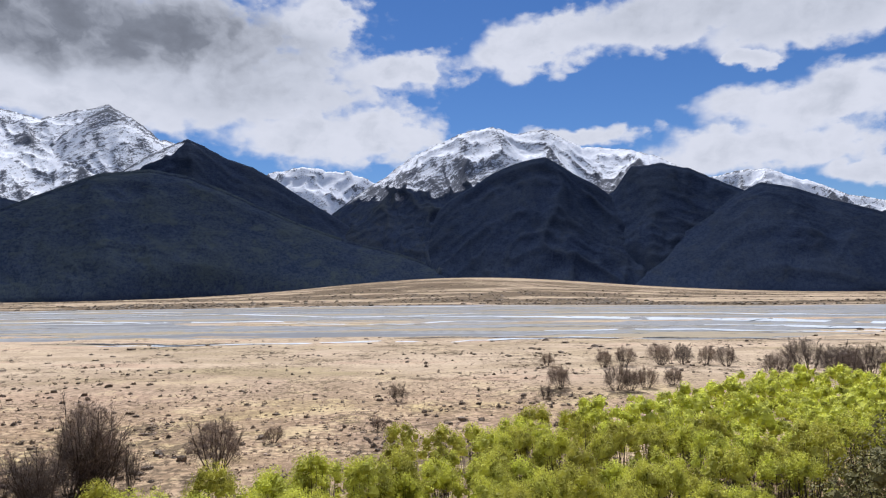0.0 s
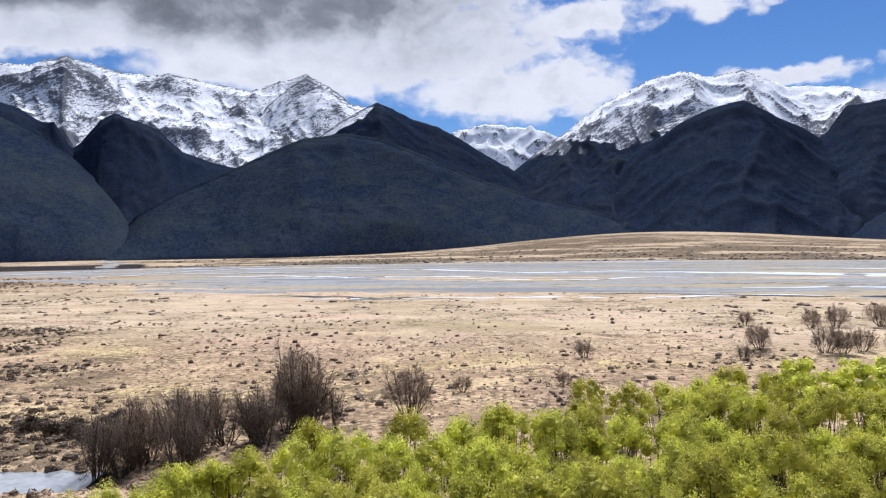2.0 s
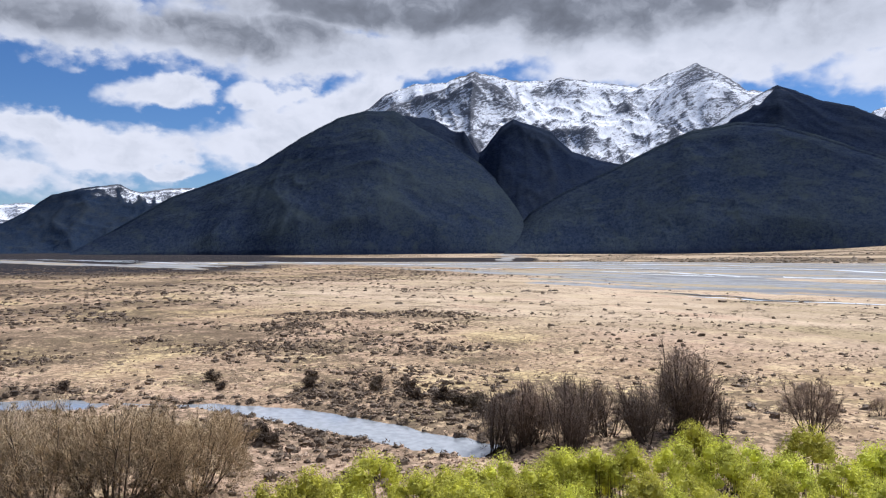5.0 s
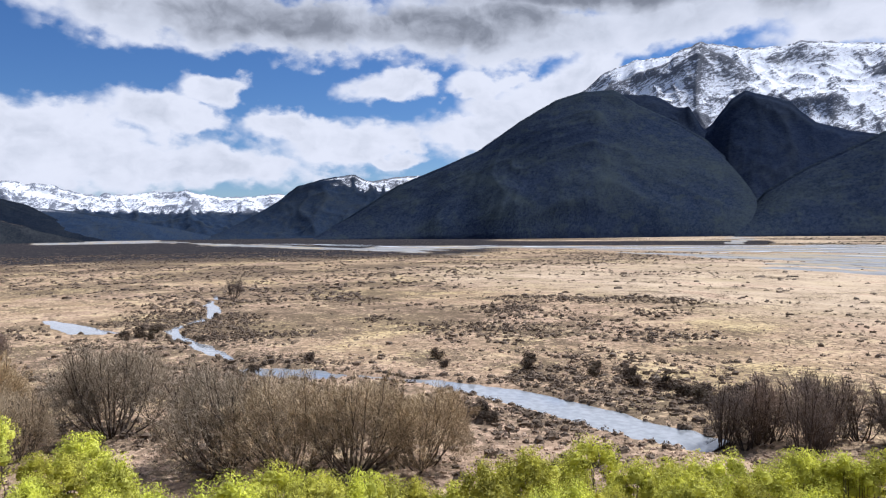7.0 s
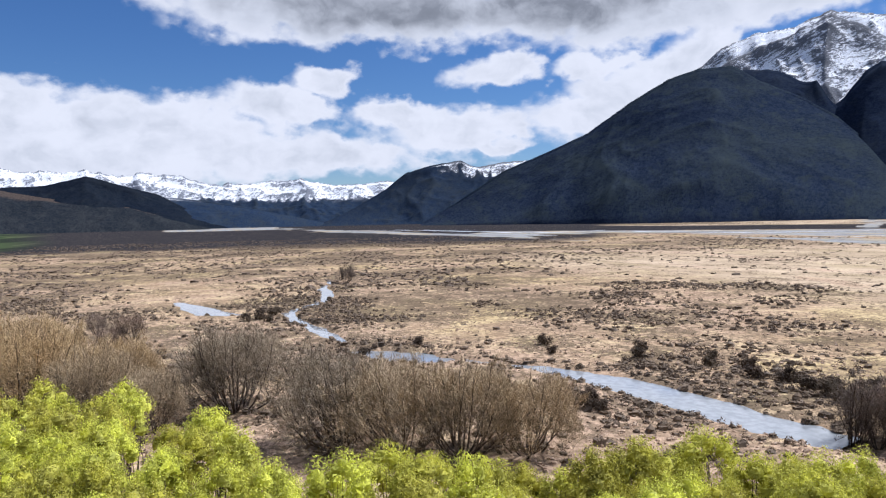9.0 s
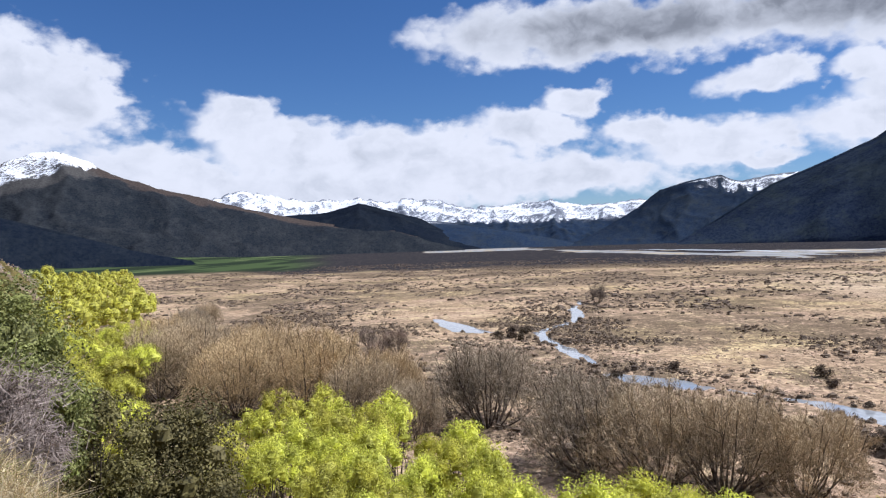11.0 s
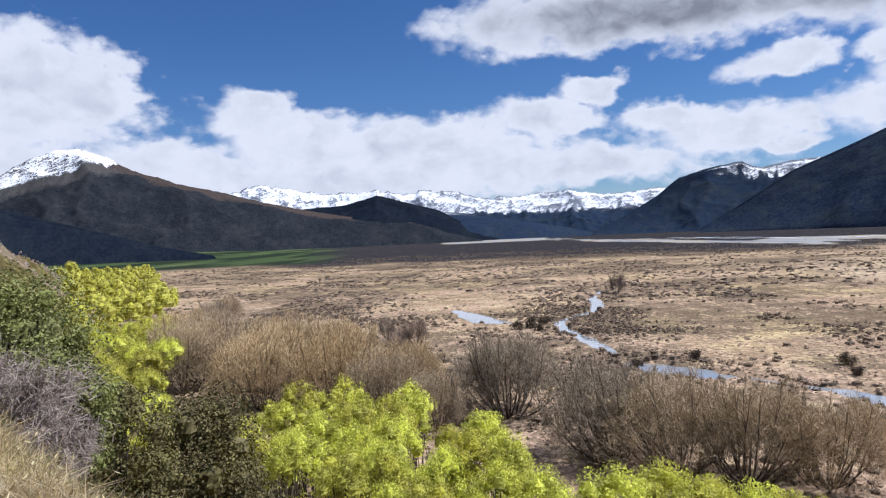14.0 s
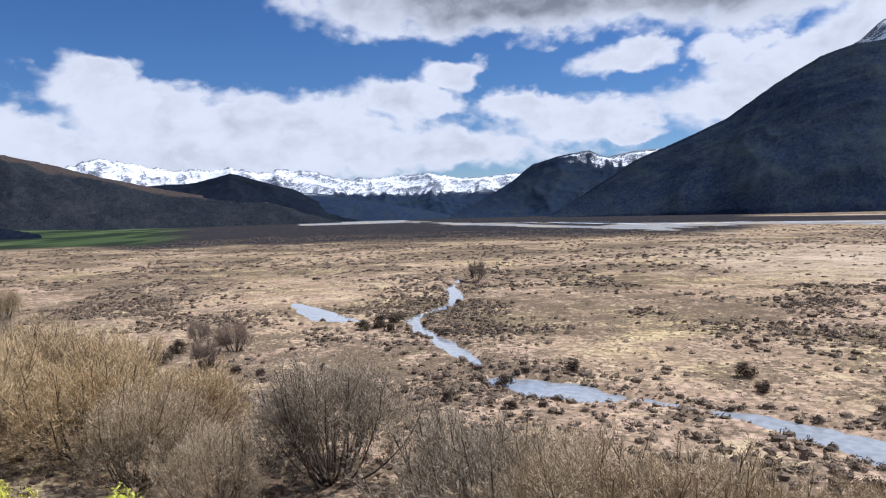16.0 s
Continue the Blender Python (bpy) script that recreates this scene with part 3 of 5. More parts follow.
# ---- mountains ----
def blurred(Z, ku, ka):
    """Mean over a window of rows and columns."""
    for axis, k in ((0, ku), (1, ka)):
        pad = [(0, 0), (0, 0)]
        pad[axis] = (k + 1, k)
        c = np.cumsum(np.pad(Z, pad, mode="edge"), axis)
        n = Z.shape[axis]
        Z = (np.take(c, np.arange(2 * k + 1, 2 * k + 1 + n), axis) - np.take(c, np.arange(n), axis)) / (2 * k + 1)
    return Z


def mountain(name, label, material, crest, far, near, rough=0.16, seed=0, bend=1.2, tooth=0.012, back=700, az_step=0.15, rows=80, gully_scale=1.0, lobe=2.5, middle=None, dome=0.0, of=None):
    """A range whose crest runs through (azimuth, height angle) points, falling by spurs and gullies to its foot on the valley floor."""
    crest = sorted(crest)
    ca, ce = np.array([c[0] for c in crest]), np.array([c[1] for c in crest])
    az = np.arange(ca[0], ca[-1] + az_step / 2, az_step)
    el = np.interp(az, ca, ce)
    # both ends bend away from the viewer
    middle = (ca[0] + ca[-1]) / 2 if middle is None else middle
    half = max(ca[-1] - middle, middle - ca[0])
    bow = dome * ((az - middle) / half) ** 2
    wander = fbm(az * 0.13, az * 0 + seed, 3, seed + 3) - 0.5
    rc = np.minimum(far + bow + 500 * wander * min(1.0, (far - near) / 1200), 4760)
    zc = EYE + rc * np.tan(np.radians(el))
    zc = zc + zc * tooth * 3 * (fbm(az * 1.6, az * 0 + seed, 5, seed + 9, 0.6) - 0.5)
    zc = np.maximum(zc, -4)
    foot = near + bow + 200 * (fbm(az * 0.11, az * 0 + 5, 3, seed + 1) - 0.5)
    foot = np.minimum(foot, rc - 60)
    u = np.linspace(0, 1, rows) ** 0.85
    pad = int(lobe / az_step)
    kernel = np.hanning(2 * pad + 1)
    low = np.convolve(np.pad(zc, pad, mode="edge"), kernel / kernel.sum(), mode="valid")
    low = np.minimum(low, zc * 1.15)
    A, U = np.meshgrid(az, u)
    FO, RC, ZC = foot[None, :], rc[None, :], zc[None, :]
    R = FO + (RC - FO) * U
    size = gully_scale
    PX, PY = np.radians(A) * far, R
    WX = PX + 260 * size * (fbm(PX / (520 * size), PY / (520 * size), 3, seed + 5) - 0.5)
    WY = PY + 260 * size * (fbm(PX / (520 * size), PY / (520 * size), 3, seed + 6) - 0.5)
    g1 = ridged(WX / (620 * size), WY / (1000 * size), 2, seed + 13)
    g2 = ridged(WX / (230 * size), WY / (330 * size), 3, seed + 17)
    g3 = ridged(WX / (80 * size), WY / (95 * size), 4, seed + 19, 0.6)
    relief = 0.55 * g1 + 0.38 * g2 + 0.07 * g3 - 0.42
    fade = smooth(U, 0.0, 0.15) * (1 - smooth(U, 0.9, 1.0))
    near_crest = smooth(U, 0.88, 1.0)
    body = low[None, :] * (1 - near_crest) + ZC * near_crest
    Z = np.maximum(body, 0) * U ** bend + ZC * rough * 2 * fade * relief
    # the crest stays the skyline
    tall = smooth(ZC, EYE, EYE + 120)
    limit = EYE + (ZC - EYE) * R / RC - (2 + (1 - U) * 30) * tall
    ease = 1 + 19 * tall
    over = Z - limit
    Z = np.where(over > -ease, limit - ease * np.exp(-np.clip(over + ease, 0, 300) / ease), Z)
    Z = np.maximum(Z, -6)
    Z[0] = -8
    Z[-1] = zc
    # ribs stand over their surroundings, gullies lie below them
    cell_u, cell_a = (far - near) / rows, math.radians(az_step) * far
    broad = (Z - blurred(Z, max(2, int(110 * size / cell_u)), max(2, int(110 * size / cell_a)))) / (26 * size)
    fine = (Z - blurred(Z, max(1, int(36 * size / cell_u)), max(1, int(36 * size / cell_a)))) / (8 * size)
    lift = np.clip(0.6 * broad + 0.4 * fine, -1.3, 1.3)
    slope = np.hypot(np.gradient(Z, axis=0) / np.maximum(np.gradient(R, axis=0), 1), np.gradient(Z, axis=1) / cell_a)
    steep = np.clip(slope / np.median(slope) - 1, -1, 1.2)
    # far side
    v = np.linspace(0, 1, 5)[1:]
    BA, V = np.meshgrid(az, v)
    BR = RC + back * V
    BZ = np.maximum(ZC, 0) * (1 - V) ** 1.1 - 8 * V
    X, Y = polar(np.vstack([A, BA]), np.vstack([R, BR]))
    me = mesh_from(name, np.stack([X, Y, np.vstack([Z, BZ])], -1), grid_faces(*X.shape), material)
    float_layer(me, "lift", np.vstack([lift, np.zeros_like(BA)]))
    float_layer(me, "steep", np.vstack([steep, np.zeros_like(BA)]))
    float_layer(me, "across", np.radians(np.vstack([A, BA])) * far)
    float_layer(me, "rise", np.vstack([U, np.ones_like(BA)]))
    ob = new(name, me)
    if of is None:
        return tagged(ob, label, "mountain")
    ob.parent, ob.matrix_parent_inverse = of, Matrix.Translation(-of.location)
    return tagged(ob, label)


def massif(name, label, az, r):
    """A mountain whose ridges and spurs are parts of it."""
    root = new(name)
    root.location = (*polar(az, r), 0.0)
    return tagged(root, label, "mountain")


RANGE = massif("mountain_range", "distant snow-covered range over forested foothills tinted blue for haze", 92, 4150)
HIGH = massif("mountain", "high craggy snow mountain with dark forested lower slopes", 36, 2500)
BROAD = massif("mountain", "broad snow-capped mountain with dark beech forest and gullies", -4, 2300)
# distance haze is mixed into the bluer forest and paler blue rock here
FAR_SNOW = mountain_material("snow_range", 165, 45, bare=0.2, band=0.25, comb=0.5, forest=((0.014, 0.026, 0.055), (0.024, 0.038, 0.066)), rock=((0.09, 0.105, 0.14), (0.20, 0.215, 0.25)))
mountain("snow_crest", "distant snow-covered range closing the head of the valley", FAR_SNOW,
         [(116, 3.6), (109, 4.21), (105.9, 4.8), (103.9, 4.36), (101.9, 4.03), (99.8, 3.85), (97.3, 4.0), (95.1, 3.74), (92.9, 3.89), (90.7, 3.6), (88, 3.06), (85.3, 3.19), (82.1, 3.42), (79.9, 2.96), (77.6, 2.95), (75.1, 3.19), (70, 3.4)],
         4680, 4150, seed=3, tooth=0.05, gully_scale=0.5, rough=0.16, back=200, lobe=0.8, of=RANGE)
mountain("foothill", "forested foothills tinted blue for haze below the snow range", FAR_SNOW,
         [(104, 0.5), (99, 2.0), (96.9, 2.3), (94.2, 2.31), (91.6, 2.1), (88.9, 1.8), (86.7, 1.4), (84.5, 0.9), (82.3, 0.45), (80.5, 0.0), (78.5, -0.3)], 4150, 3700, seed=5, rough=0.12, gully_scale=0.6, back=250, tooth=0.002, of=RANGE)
NOTCH_SNOW = mountain_material("notch_snow", 130, 60, bare=0.3, band=0.0)
mountain("snow_peak", "white snow peak seen through the gap between dark slopes", NOTCH_SNOW,
         [(20, 6.0), (15.5, 7.52), (13.8, 9.09), (12.1, 9.52), (10.4, 9.76), (8.8, 9.33), (7.6, 9.47), (5.9, 8.73), (4.2, 7.81), (0, 6.0)], 4700, 3900, seed=7, gully_scale=0.7, rough=0.12, back=200, tooth=0.02, lobe=1.0)
EAST_SNOW = mountain_material("east_snow", 400, 60, bare=0.3)
mountain("snow_peak", "low snowy summit behind dark forested hills", EAST_SNOW,
         [(-14, 6.0), (-18.4, 7.62), (-21.3, 8.21), (-22.5, 8.51), (-24.8, 8.54), (-26.6, 7.7), (-28, 7.19), (-29.8, 6.3), (-34, 5.2), (-42, 4.0)], 4700, 3900, seed=9, gully_scale=0.7, back=200)
WEST_SNOW = mountain_material("west_snow", 330, 70, bare=0.15, treeline=300, rock=((0.10, 0.105, 0.115), (0.24, 0.24, 0.25)), forest=((0.035, 0.038, 0.035), (0.07, 0.065, 0.055)))
mountain("snow_peak", "rounded snow-dusted summit beyond the brown hill", WEST_SNOW,
         [(150, 4.0), (140, 5.5), (134.3, 6.43), (132.9, 7.22), (131.2, 7.56), (129.4, 7.69), (128, 7.14), (126.1, 5.82), (124.6, 5.17), (120, 4.0)], 4650, 3800, seed=11, gully_scale=0.7, back=200)
BIG_SNOW = mountain_material("high_snow", 330, 60, bare=0.1, band=0.2)
CRAG_SNOW = mountain_material("crag_snow", 410, 60, bare=0.0)
mountain("snow_crest", "snow crest with bands of bare rock", BIG_SNOW,
         [(58, 4.0), (54, 8.0), (51, 10.87), (49.4, 12.13), (47.2, 12.83), (44.9, 12.93), (42.3, 13.83), (40.3, 13.29), (37.9, 12.86), (35.6, 13.09), (32.5, 12.62), (29.7, 12.11), (27.2, 12.97), (25.3, 13.55), (23.4, 12.55), (21.8, 11.34), (19.5, 10.8), (16, 8.5), (12, 5.0)],
         4150, 2500, seed=21, rough=0.1, tooth=0.008, rows=140, az_step=0.1, lobe=1.3, of=HIGH)
mountain("snow_ridge", "rocky snow ridge falling from the higher summit towards the gorge", CRAG_SNOW,
         [(52, 9.0), (49, 11.2), (46.5, 12.0), (44.9, 12.4), (43.5, 13.1), (42.3, 13.6), (41.2, 13.0), (40.2, 12.5), (39, 11.6), (37.6, 10.7), (36.2, 9.6), (34.8, 8.0), (33, 6.8), (30, 5.0)],
         3750, 2750, seed=23, rough=0.13, tooth=0.012, rows=110, az_step=0.1, lobe=3.5, middle=42.3, dome=250, of=HIGH)
mountain("snow_ridge", "snow ridge dropping from the pointed summit into the bowl", BIG_SNOW,
         [(34.5, 5.6), (32.8, 6.8), (31.3, 8.2), (29.8, 9.6), (28.4, 11.0), (27.2, 12.1), (26.2, 12.9), (25.3, 13.35), (24.4, 12.8), (23.4, 12.2), (21.8, 11.0), (19.5, 9.5)],
         3800, 2750, seed=25, rough=0.09, tooth=0.01, rows=110, az_step=0.1, lobe=3.0, middle=25.3, dome=200, of=HIGH)
MAIN_SNOW = mountain_material("main_snow", 500, 60, bare=0.26, band=0.4)
mountain("snow_crest", "smooth snow cap over dark gullied forest", MAIN_SNOW,
         [(14, 2.0), (10.1, 5.09), (8.8, 6.08), (6.5, 7.8), (4.7, 8.92), (2.9, 10.27), (1, 11.28), (-0.8, 12.02), (-2.2, 12.58), (-4.1, 12.8), (-6.1, 12.21), (-8.2, 12.57), (-9.9, 11.75), (-11.2, 10.95), (-13.4, 10.84), (-16, 10.34), (-17.2, 9.83), (-19.5, 8.5), (-23, 6.5), (-28, 4.0)],
         4050, 2300, seed=33, rough=0.12, tooth=0.008, rows=140, az_step=0.1, lobe=1.5, middle=-5, dome=500, of=BROAD)
RIDGE = mountain_material("forest_ridge", 615, 40, pale_share=0.25)
SHOULDER = mountain_material("snowy_shoulder", 590, 40, pale_share=0.25, bare=0.45, drift=0.5, pivot=1100.0)
mountain("forest_ridge", "dark forested ridge with a snowy shoulder running down to the gap", SHOULDER,
         [(26.5, 7.0), (24.6, 8.71), (22.8, 9.95), (21, 10.93), (19.8, 11.49), (18.6, 11.0), (17.2, 10.27), (15, 9.58), (13.3, 8.64), (11.3, 7.36), (9.1, 6.08), (6.9, 4.65), (3, 2.0), (0, 0.5)], 3150, 2300, seed=35, rough=0.1, tooth=0.005, middle=19.8, dome=500, of=HIGH)
mountain("forest_ridge", "dark forested ridge below the snow peaks", RIDGE,
         [(-12, 6.5), (-13.7, 7.6), (-14.9, 9.3), (-16.3, 9.4), (-17.2, 9.5), (-19.3, 8.93), (-20.9, 8.11), (-22.4, 7.38), (-25, 6.2), (-30, 4.0)], 3300, 2300, seed=37, rough=0.13, tooth=0.006, of=BROAD)
mountain("forest_spur", "steep dark spur with snow gullies on both sides", RIDGE,
         [(4.5, 2.2), (2.9, 3.8), (1.1, 5.4), (-0.5, 7.0), (-2, 7.9), (-4.3, 9.3), (-6.5, 10.1), (-8.3, 10.35), (-9.9, 9.4), (-11.1, 8.6), (-12.3, 8.0), (-13.7, 6.9), (-15.4, 5.6), (-17.5, 3.77), (-19.5, 1.99), (-22, 0.5)], 3000, 2050, seed=39, rough=0.12, tooth=0.006, bend=1.05, gully_scale=0.8, middle=-8, dome=700, of=BROAD)
mountain("forest_spur", "dark pyramid spur at the head of the gorge", RIDGE,
         [(46, 5.2), (43, 6.8), (41.5, 7.9), (40.3, 9.5), (39.3, 10.1), (38.1, 9.7), (36.3, 9.0), (34.7, 7.5), (32.5, 6.7), (31.1, 6.4), (27, 5.0)], 2950, 2400, seed=43, rough=0.1, tooth=0.006, gully_scale=0.7, lobe=1.2, middle=38, dome=350, of=HIGH)
mountain("forest_spur", "dark forested shoulder with snow tongues beside it", RIDGE,
         [(57, 6.5), (52, 9.6), (49, 10.5), (46.4, 10.3), (45.3, 10.0), (44, 9.2), (43.2, 9.2), (42.3, 7.7), (40, 5.0), (36, 2.5)], 2980, 2400, seed=47, rough=0.1, tooth=0.008, gully_scale=0.7, lobe=1.2, of=HIGH)
mountain("hill", "forested hill with a rounded top beside the fan", RIDGE,
         [(-12.5, 0.4), (-14.5, 1.4), (-16.2, 2.51), (-18.3, 3.75), (-20.8, 5.36), (-22.4, 6.75), (-24.2, 7.59), (-26.2, 7.12), (-28.7, 6.06), (-32, 4.93), (-40, 3.5)], 2750, 1950, seed=45, rough=0.1, tooth=0.005, bend=1.0, gully_scale=0.8, middle=-25, dome=500)
# bluer forest colours carry the haze on this far peak
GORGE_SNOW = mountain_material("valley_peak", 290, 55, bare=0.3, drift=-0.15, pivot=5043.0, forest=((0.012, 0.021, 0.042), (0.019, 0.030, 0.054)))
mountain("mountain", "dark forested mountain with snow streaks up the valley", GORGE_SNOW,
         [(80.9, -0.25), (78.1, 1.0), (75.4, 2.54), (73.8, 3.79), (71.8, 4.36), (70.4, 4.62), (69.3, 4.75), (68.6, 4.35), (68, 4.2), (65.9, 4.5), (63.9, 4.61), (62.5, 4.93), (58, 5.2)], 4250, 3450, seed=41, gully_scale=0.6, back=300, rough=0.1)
# shade on the hill's face is put into its dark colours; the crest is brown
BROWN = mountain_material("brown_hill", 400, 40, bare=0.6, drift=0.25, pivot=7789.0, comb=0.4, forest=((0.0105, 0.0135, 0.020), (0.021, 0.025, 0.030)), brown=((0.042, 0.034, 0.032), (0.075, 0.060, 0.053)), pale_stand=(0.040, 0.043, 0.046), pale_share=0.5, rock=((0.045, 0.044, 0.044), (0.085, 0.082, 0.080)), treeline=350)
# cloud shade on these hills is put into near-black forest colours
SHADED_FOOT = mountain_material("shaded_foothill", 470, 40, forest=((0.0065, 0.010, 0.018), (0.011, 0.015, 0.024)), treeline=330, pale_share=0.2)
mountain("hill", "dark hill with a small snow cap below the far range", SHADED_FOOT,
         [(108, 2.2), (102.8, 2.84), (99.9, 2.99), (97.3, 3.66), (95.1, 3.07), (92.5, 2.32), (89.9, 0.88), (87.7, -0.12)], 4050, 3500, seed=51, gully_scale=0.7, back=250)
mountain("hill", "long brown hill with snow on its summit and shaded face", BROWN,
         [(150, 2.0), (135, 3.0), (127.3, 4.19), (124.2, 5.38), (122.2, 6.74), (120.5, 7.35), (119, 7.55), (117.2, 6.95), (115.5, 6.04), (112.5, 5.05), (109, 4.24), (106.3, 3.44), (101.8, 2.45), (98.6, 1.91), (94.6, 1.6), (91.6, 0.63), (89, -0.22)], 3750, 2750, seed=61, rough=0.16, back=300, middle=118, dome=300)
# its low tail from 112.5 degrees down draws a thin shadow as land
mountain("hill", "low dark forested ridge behind the near spur", SHADED_FOOT,
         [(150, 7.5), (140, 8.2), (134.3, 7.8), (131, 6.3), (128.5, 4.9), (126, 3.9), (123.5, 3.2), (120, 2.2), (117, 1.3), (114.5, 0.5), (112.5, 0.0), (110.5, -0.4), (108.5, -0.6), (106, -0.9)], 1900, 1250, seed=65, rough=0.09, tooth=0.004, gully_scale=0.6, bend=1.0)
# haze is in these forest colours too, as a slight blue lift
DARK = mountain_material("beech_forest", 2000, 60, forest=((0.0105, 0.0165, 0.034), (0.0205, 0.0290, 0.050)), pale_stand=(0.034, 0.044, 0.046), pale_share=0.6)
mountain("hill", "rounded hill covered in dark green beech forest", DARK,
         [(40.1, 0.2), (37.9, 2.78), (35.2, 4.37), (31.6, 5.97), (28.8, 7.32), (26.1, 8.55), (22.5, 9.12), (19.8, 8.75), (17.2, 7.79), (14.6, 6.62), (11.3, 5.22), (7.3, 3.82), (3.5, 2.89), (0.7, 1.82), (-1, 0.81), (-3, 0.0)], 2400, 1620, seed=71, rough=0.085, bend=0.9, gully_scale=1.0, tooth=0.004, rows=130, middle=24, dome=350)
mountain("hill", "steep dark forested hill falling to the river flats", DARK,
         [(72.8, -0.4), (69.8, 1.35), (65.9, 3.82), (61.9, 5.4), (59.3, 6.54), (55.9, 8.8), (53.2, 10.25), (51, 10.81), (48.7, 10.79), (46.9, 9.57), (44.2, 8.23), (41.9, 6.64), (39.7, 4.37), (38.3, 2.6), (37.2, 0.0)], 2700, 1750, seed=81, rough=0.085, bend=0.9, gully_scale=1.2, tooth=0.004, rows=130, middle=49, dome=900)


# ---- water ----
# water lies a little below the banks
def water_material():
    k = Mat("stream_water", rough=0.06, spec=1.0)
    n = k.noise(k.geo.outputs["Position"], 1.2, 3.0)
    k.bump(n, 0.05, 0.03)
    # pale base colour holds both silt and a painted reflection of cloud
    return k.color(k.mix(k.step(n, 0.3, 0.7), (0.24, 0.26, 0.28), (0.33, 0.35, 0.37)))


WATER = water_material()


def riffle_material():
    k = Mat("river_riffle", rough=0.4, spec=0.5)
    n = k.noise(k.geo.outputs["Position"], 0.25, 4.0)
    k.bump(n, 0.5, 0.3)
    # whitish base stands for bright sky mirrored on rough water, and for silt
    return k.color(k.mix(k.step(n, 0.35, 0.65), (0.42, 0.47, 0.52), (0.66, 0.70, 0.74)))


RIFFLE = riffle_material()


def ribbon(name, pts, z, label, extra=1.2, steps=8, material=None):
    """A strip of water along a polyline with widths."""
    L, Rr = [], []
    pts = np.array(pts, float)
    t = np.arange(len(pts))
    tt = np.linspace(0, len(pts) - 1, (len(pts) - 1) * steps + 1)
    P = np.stack([np.interp(tt, t, pts[:, i]) for i in range(3)], -1)
    for _ in range(3):
        P[1:-1] = (P[:-2] + 2 * P[1:-1] + P[2:]) / 4
    T = np.gradient(P[:, :2], axis=0)
    T /= np.linalg.norm(T, axis=1)[:, None]
    N = np.stack([-T[:, 1], T[:, 0]], -1)
    half = (P[:, 2] * 0.5 + extra)[:, None]
    A, B = P[:, :2] + N * half, P[:, :2] - N * half
    V = np.concatenate([np.c_[A, np.full(len(A), z)], np.c_[B, np.full(len(B), z)]])
    n = len(A)
    F = [(i, n + i, n + i + 1, i + 1) for i in range(n - 1)]
    return tagged(new(name, mesh_from(name, V, F, material or WATER)), label, "water", kind="structure")


ribbon("water_1", POND, -0.16, "still silvery pond in a cut bank of brown grass")
ribbon("water_2", POOL, -0.165, "shallow pool with green weed at its edge")
ribbon("water_3", BROOK, -0.17, "winding shallow brook across the tan flats", 0.8)
ribbon("water_4", ARM, -0.175, "pale side arm of the brook")


# braided channels on the gravel bed: azimuth from and to, distance at both ends, width
CHANNELS = [(33, 17, 520, 430, 9), (30, 9, 470, 400, 7), (24, -3, 620, 520, 8), (14, -6, 400, 385, 6), (4, -18, 470, 430, 8), (-4, -36, 450, 400, 26), (-10, -36, 520, 480, 12),
            (38, 20, 640, 640, 8), (20, -10, 760, 690, 8), (40, 26, 780, 800, 9), (26, 5, 262, 250, 5), (8, -14, 245, 258, 4), (-8, -34, 300, 330, 7), (44, 34, 560, 600, 8),
            (60, 47, 900, 860, 12), (72, 58, 1150, 960, 14), (80, 68, 1500, 1150, 16), (52, 40, 720, 760, 8), (4, -31, 262, 268, 2.6), (30, 16, 285, 255, 2.4), (-20, -38, 350, 345, 12), (36, 8, 590, 560, 7)]
# the two under 3 m, of darker still water, draw thin near-bank lines
for i, (a0, a1, r0, r1, w) in enumerate(CHANNELS):
    q = np.random.default_rng(500 + i)
    t = np.linspace(0, 1, 14)
    rr = r0 + (r1 - r0) * t + np.cumsum(q.normal(0, 0.02 * r0, 14)) * np.sin(math.pi * t)
    cx, cy = polar(a0 + (a1 - a0) * t, rr)
    ribbon("river_channel", np.stack([cx, cy, w * np.sin(math.pi * np.clip(t, 0.02, 0.98)) ** 0.5 * q.uniform(0.3, 1.7, 14)], -1), 0.16 + 0.01 * i, "pale braided river channel on grey gravel", 0.2, 8, WATER if w < 3 else RIFFLE)

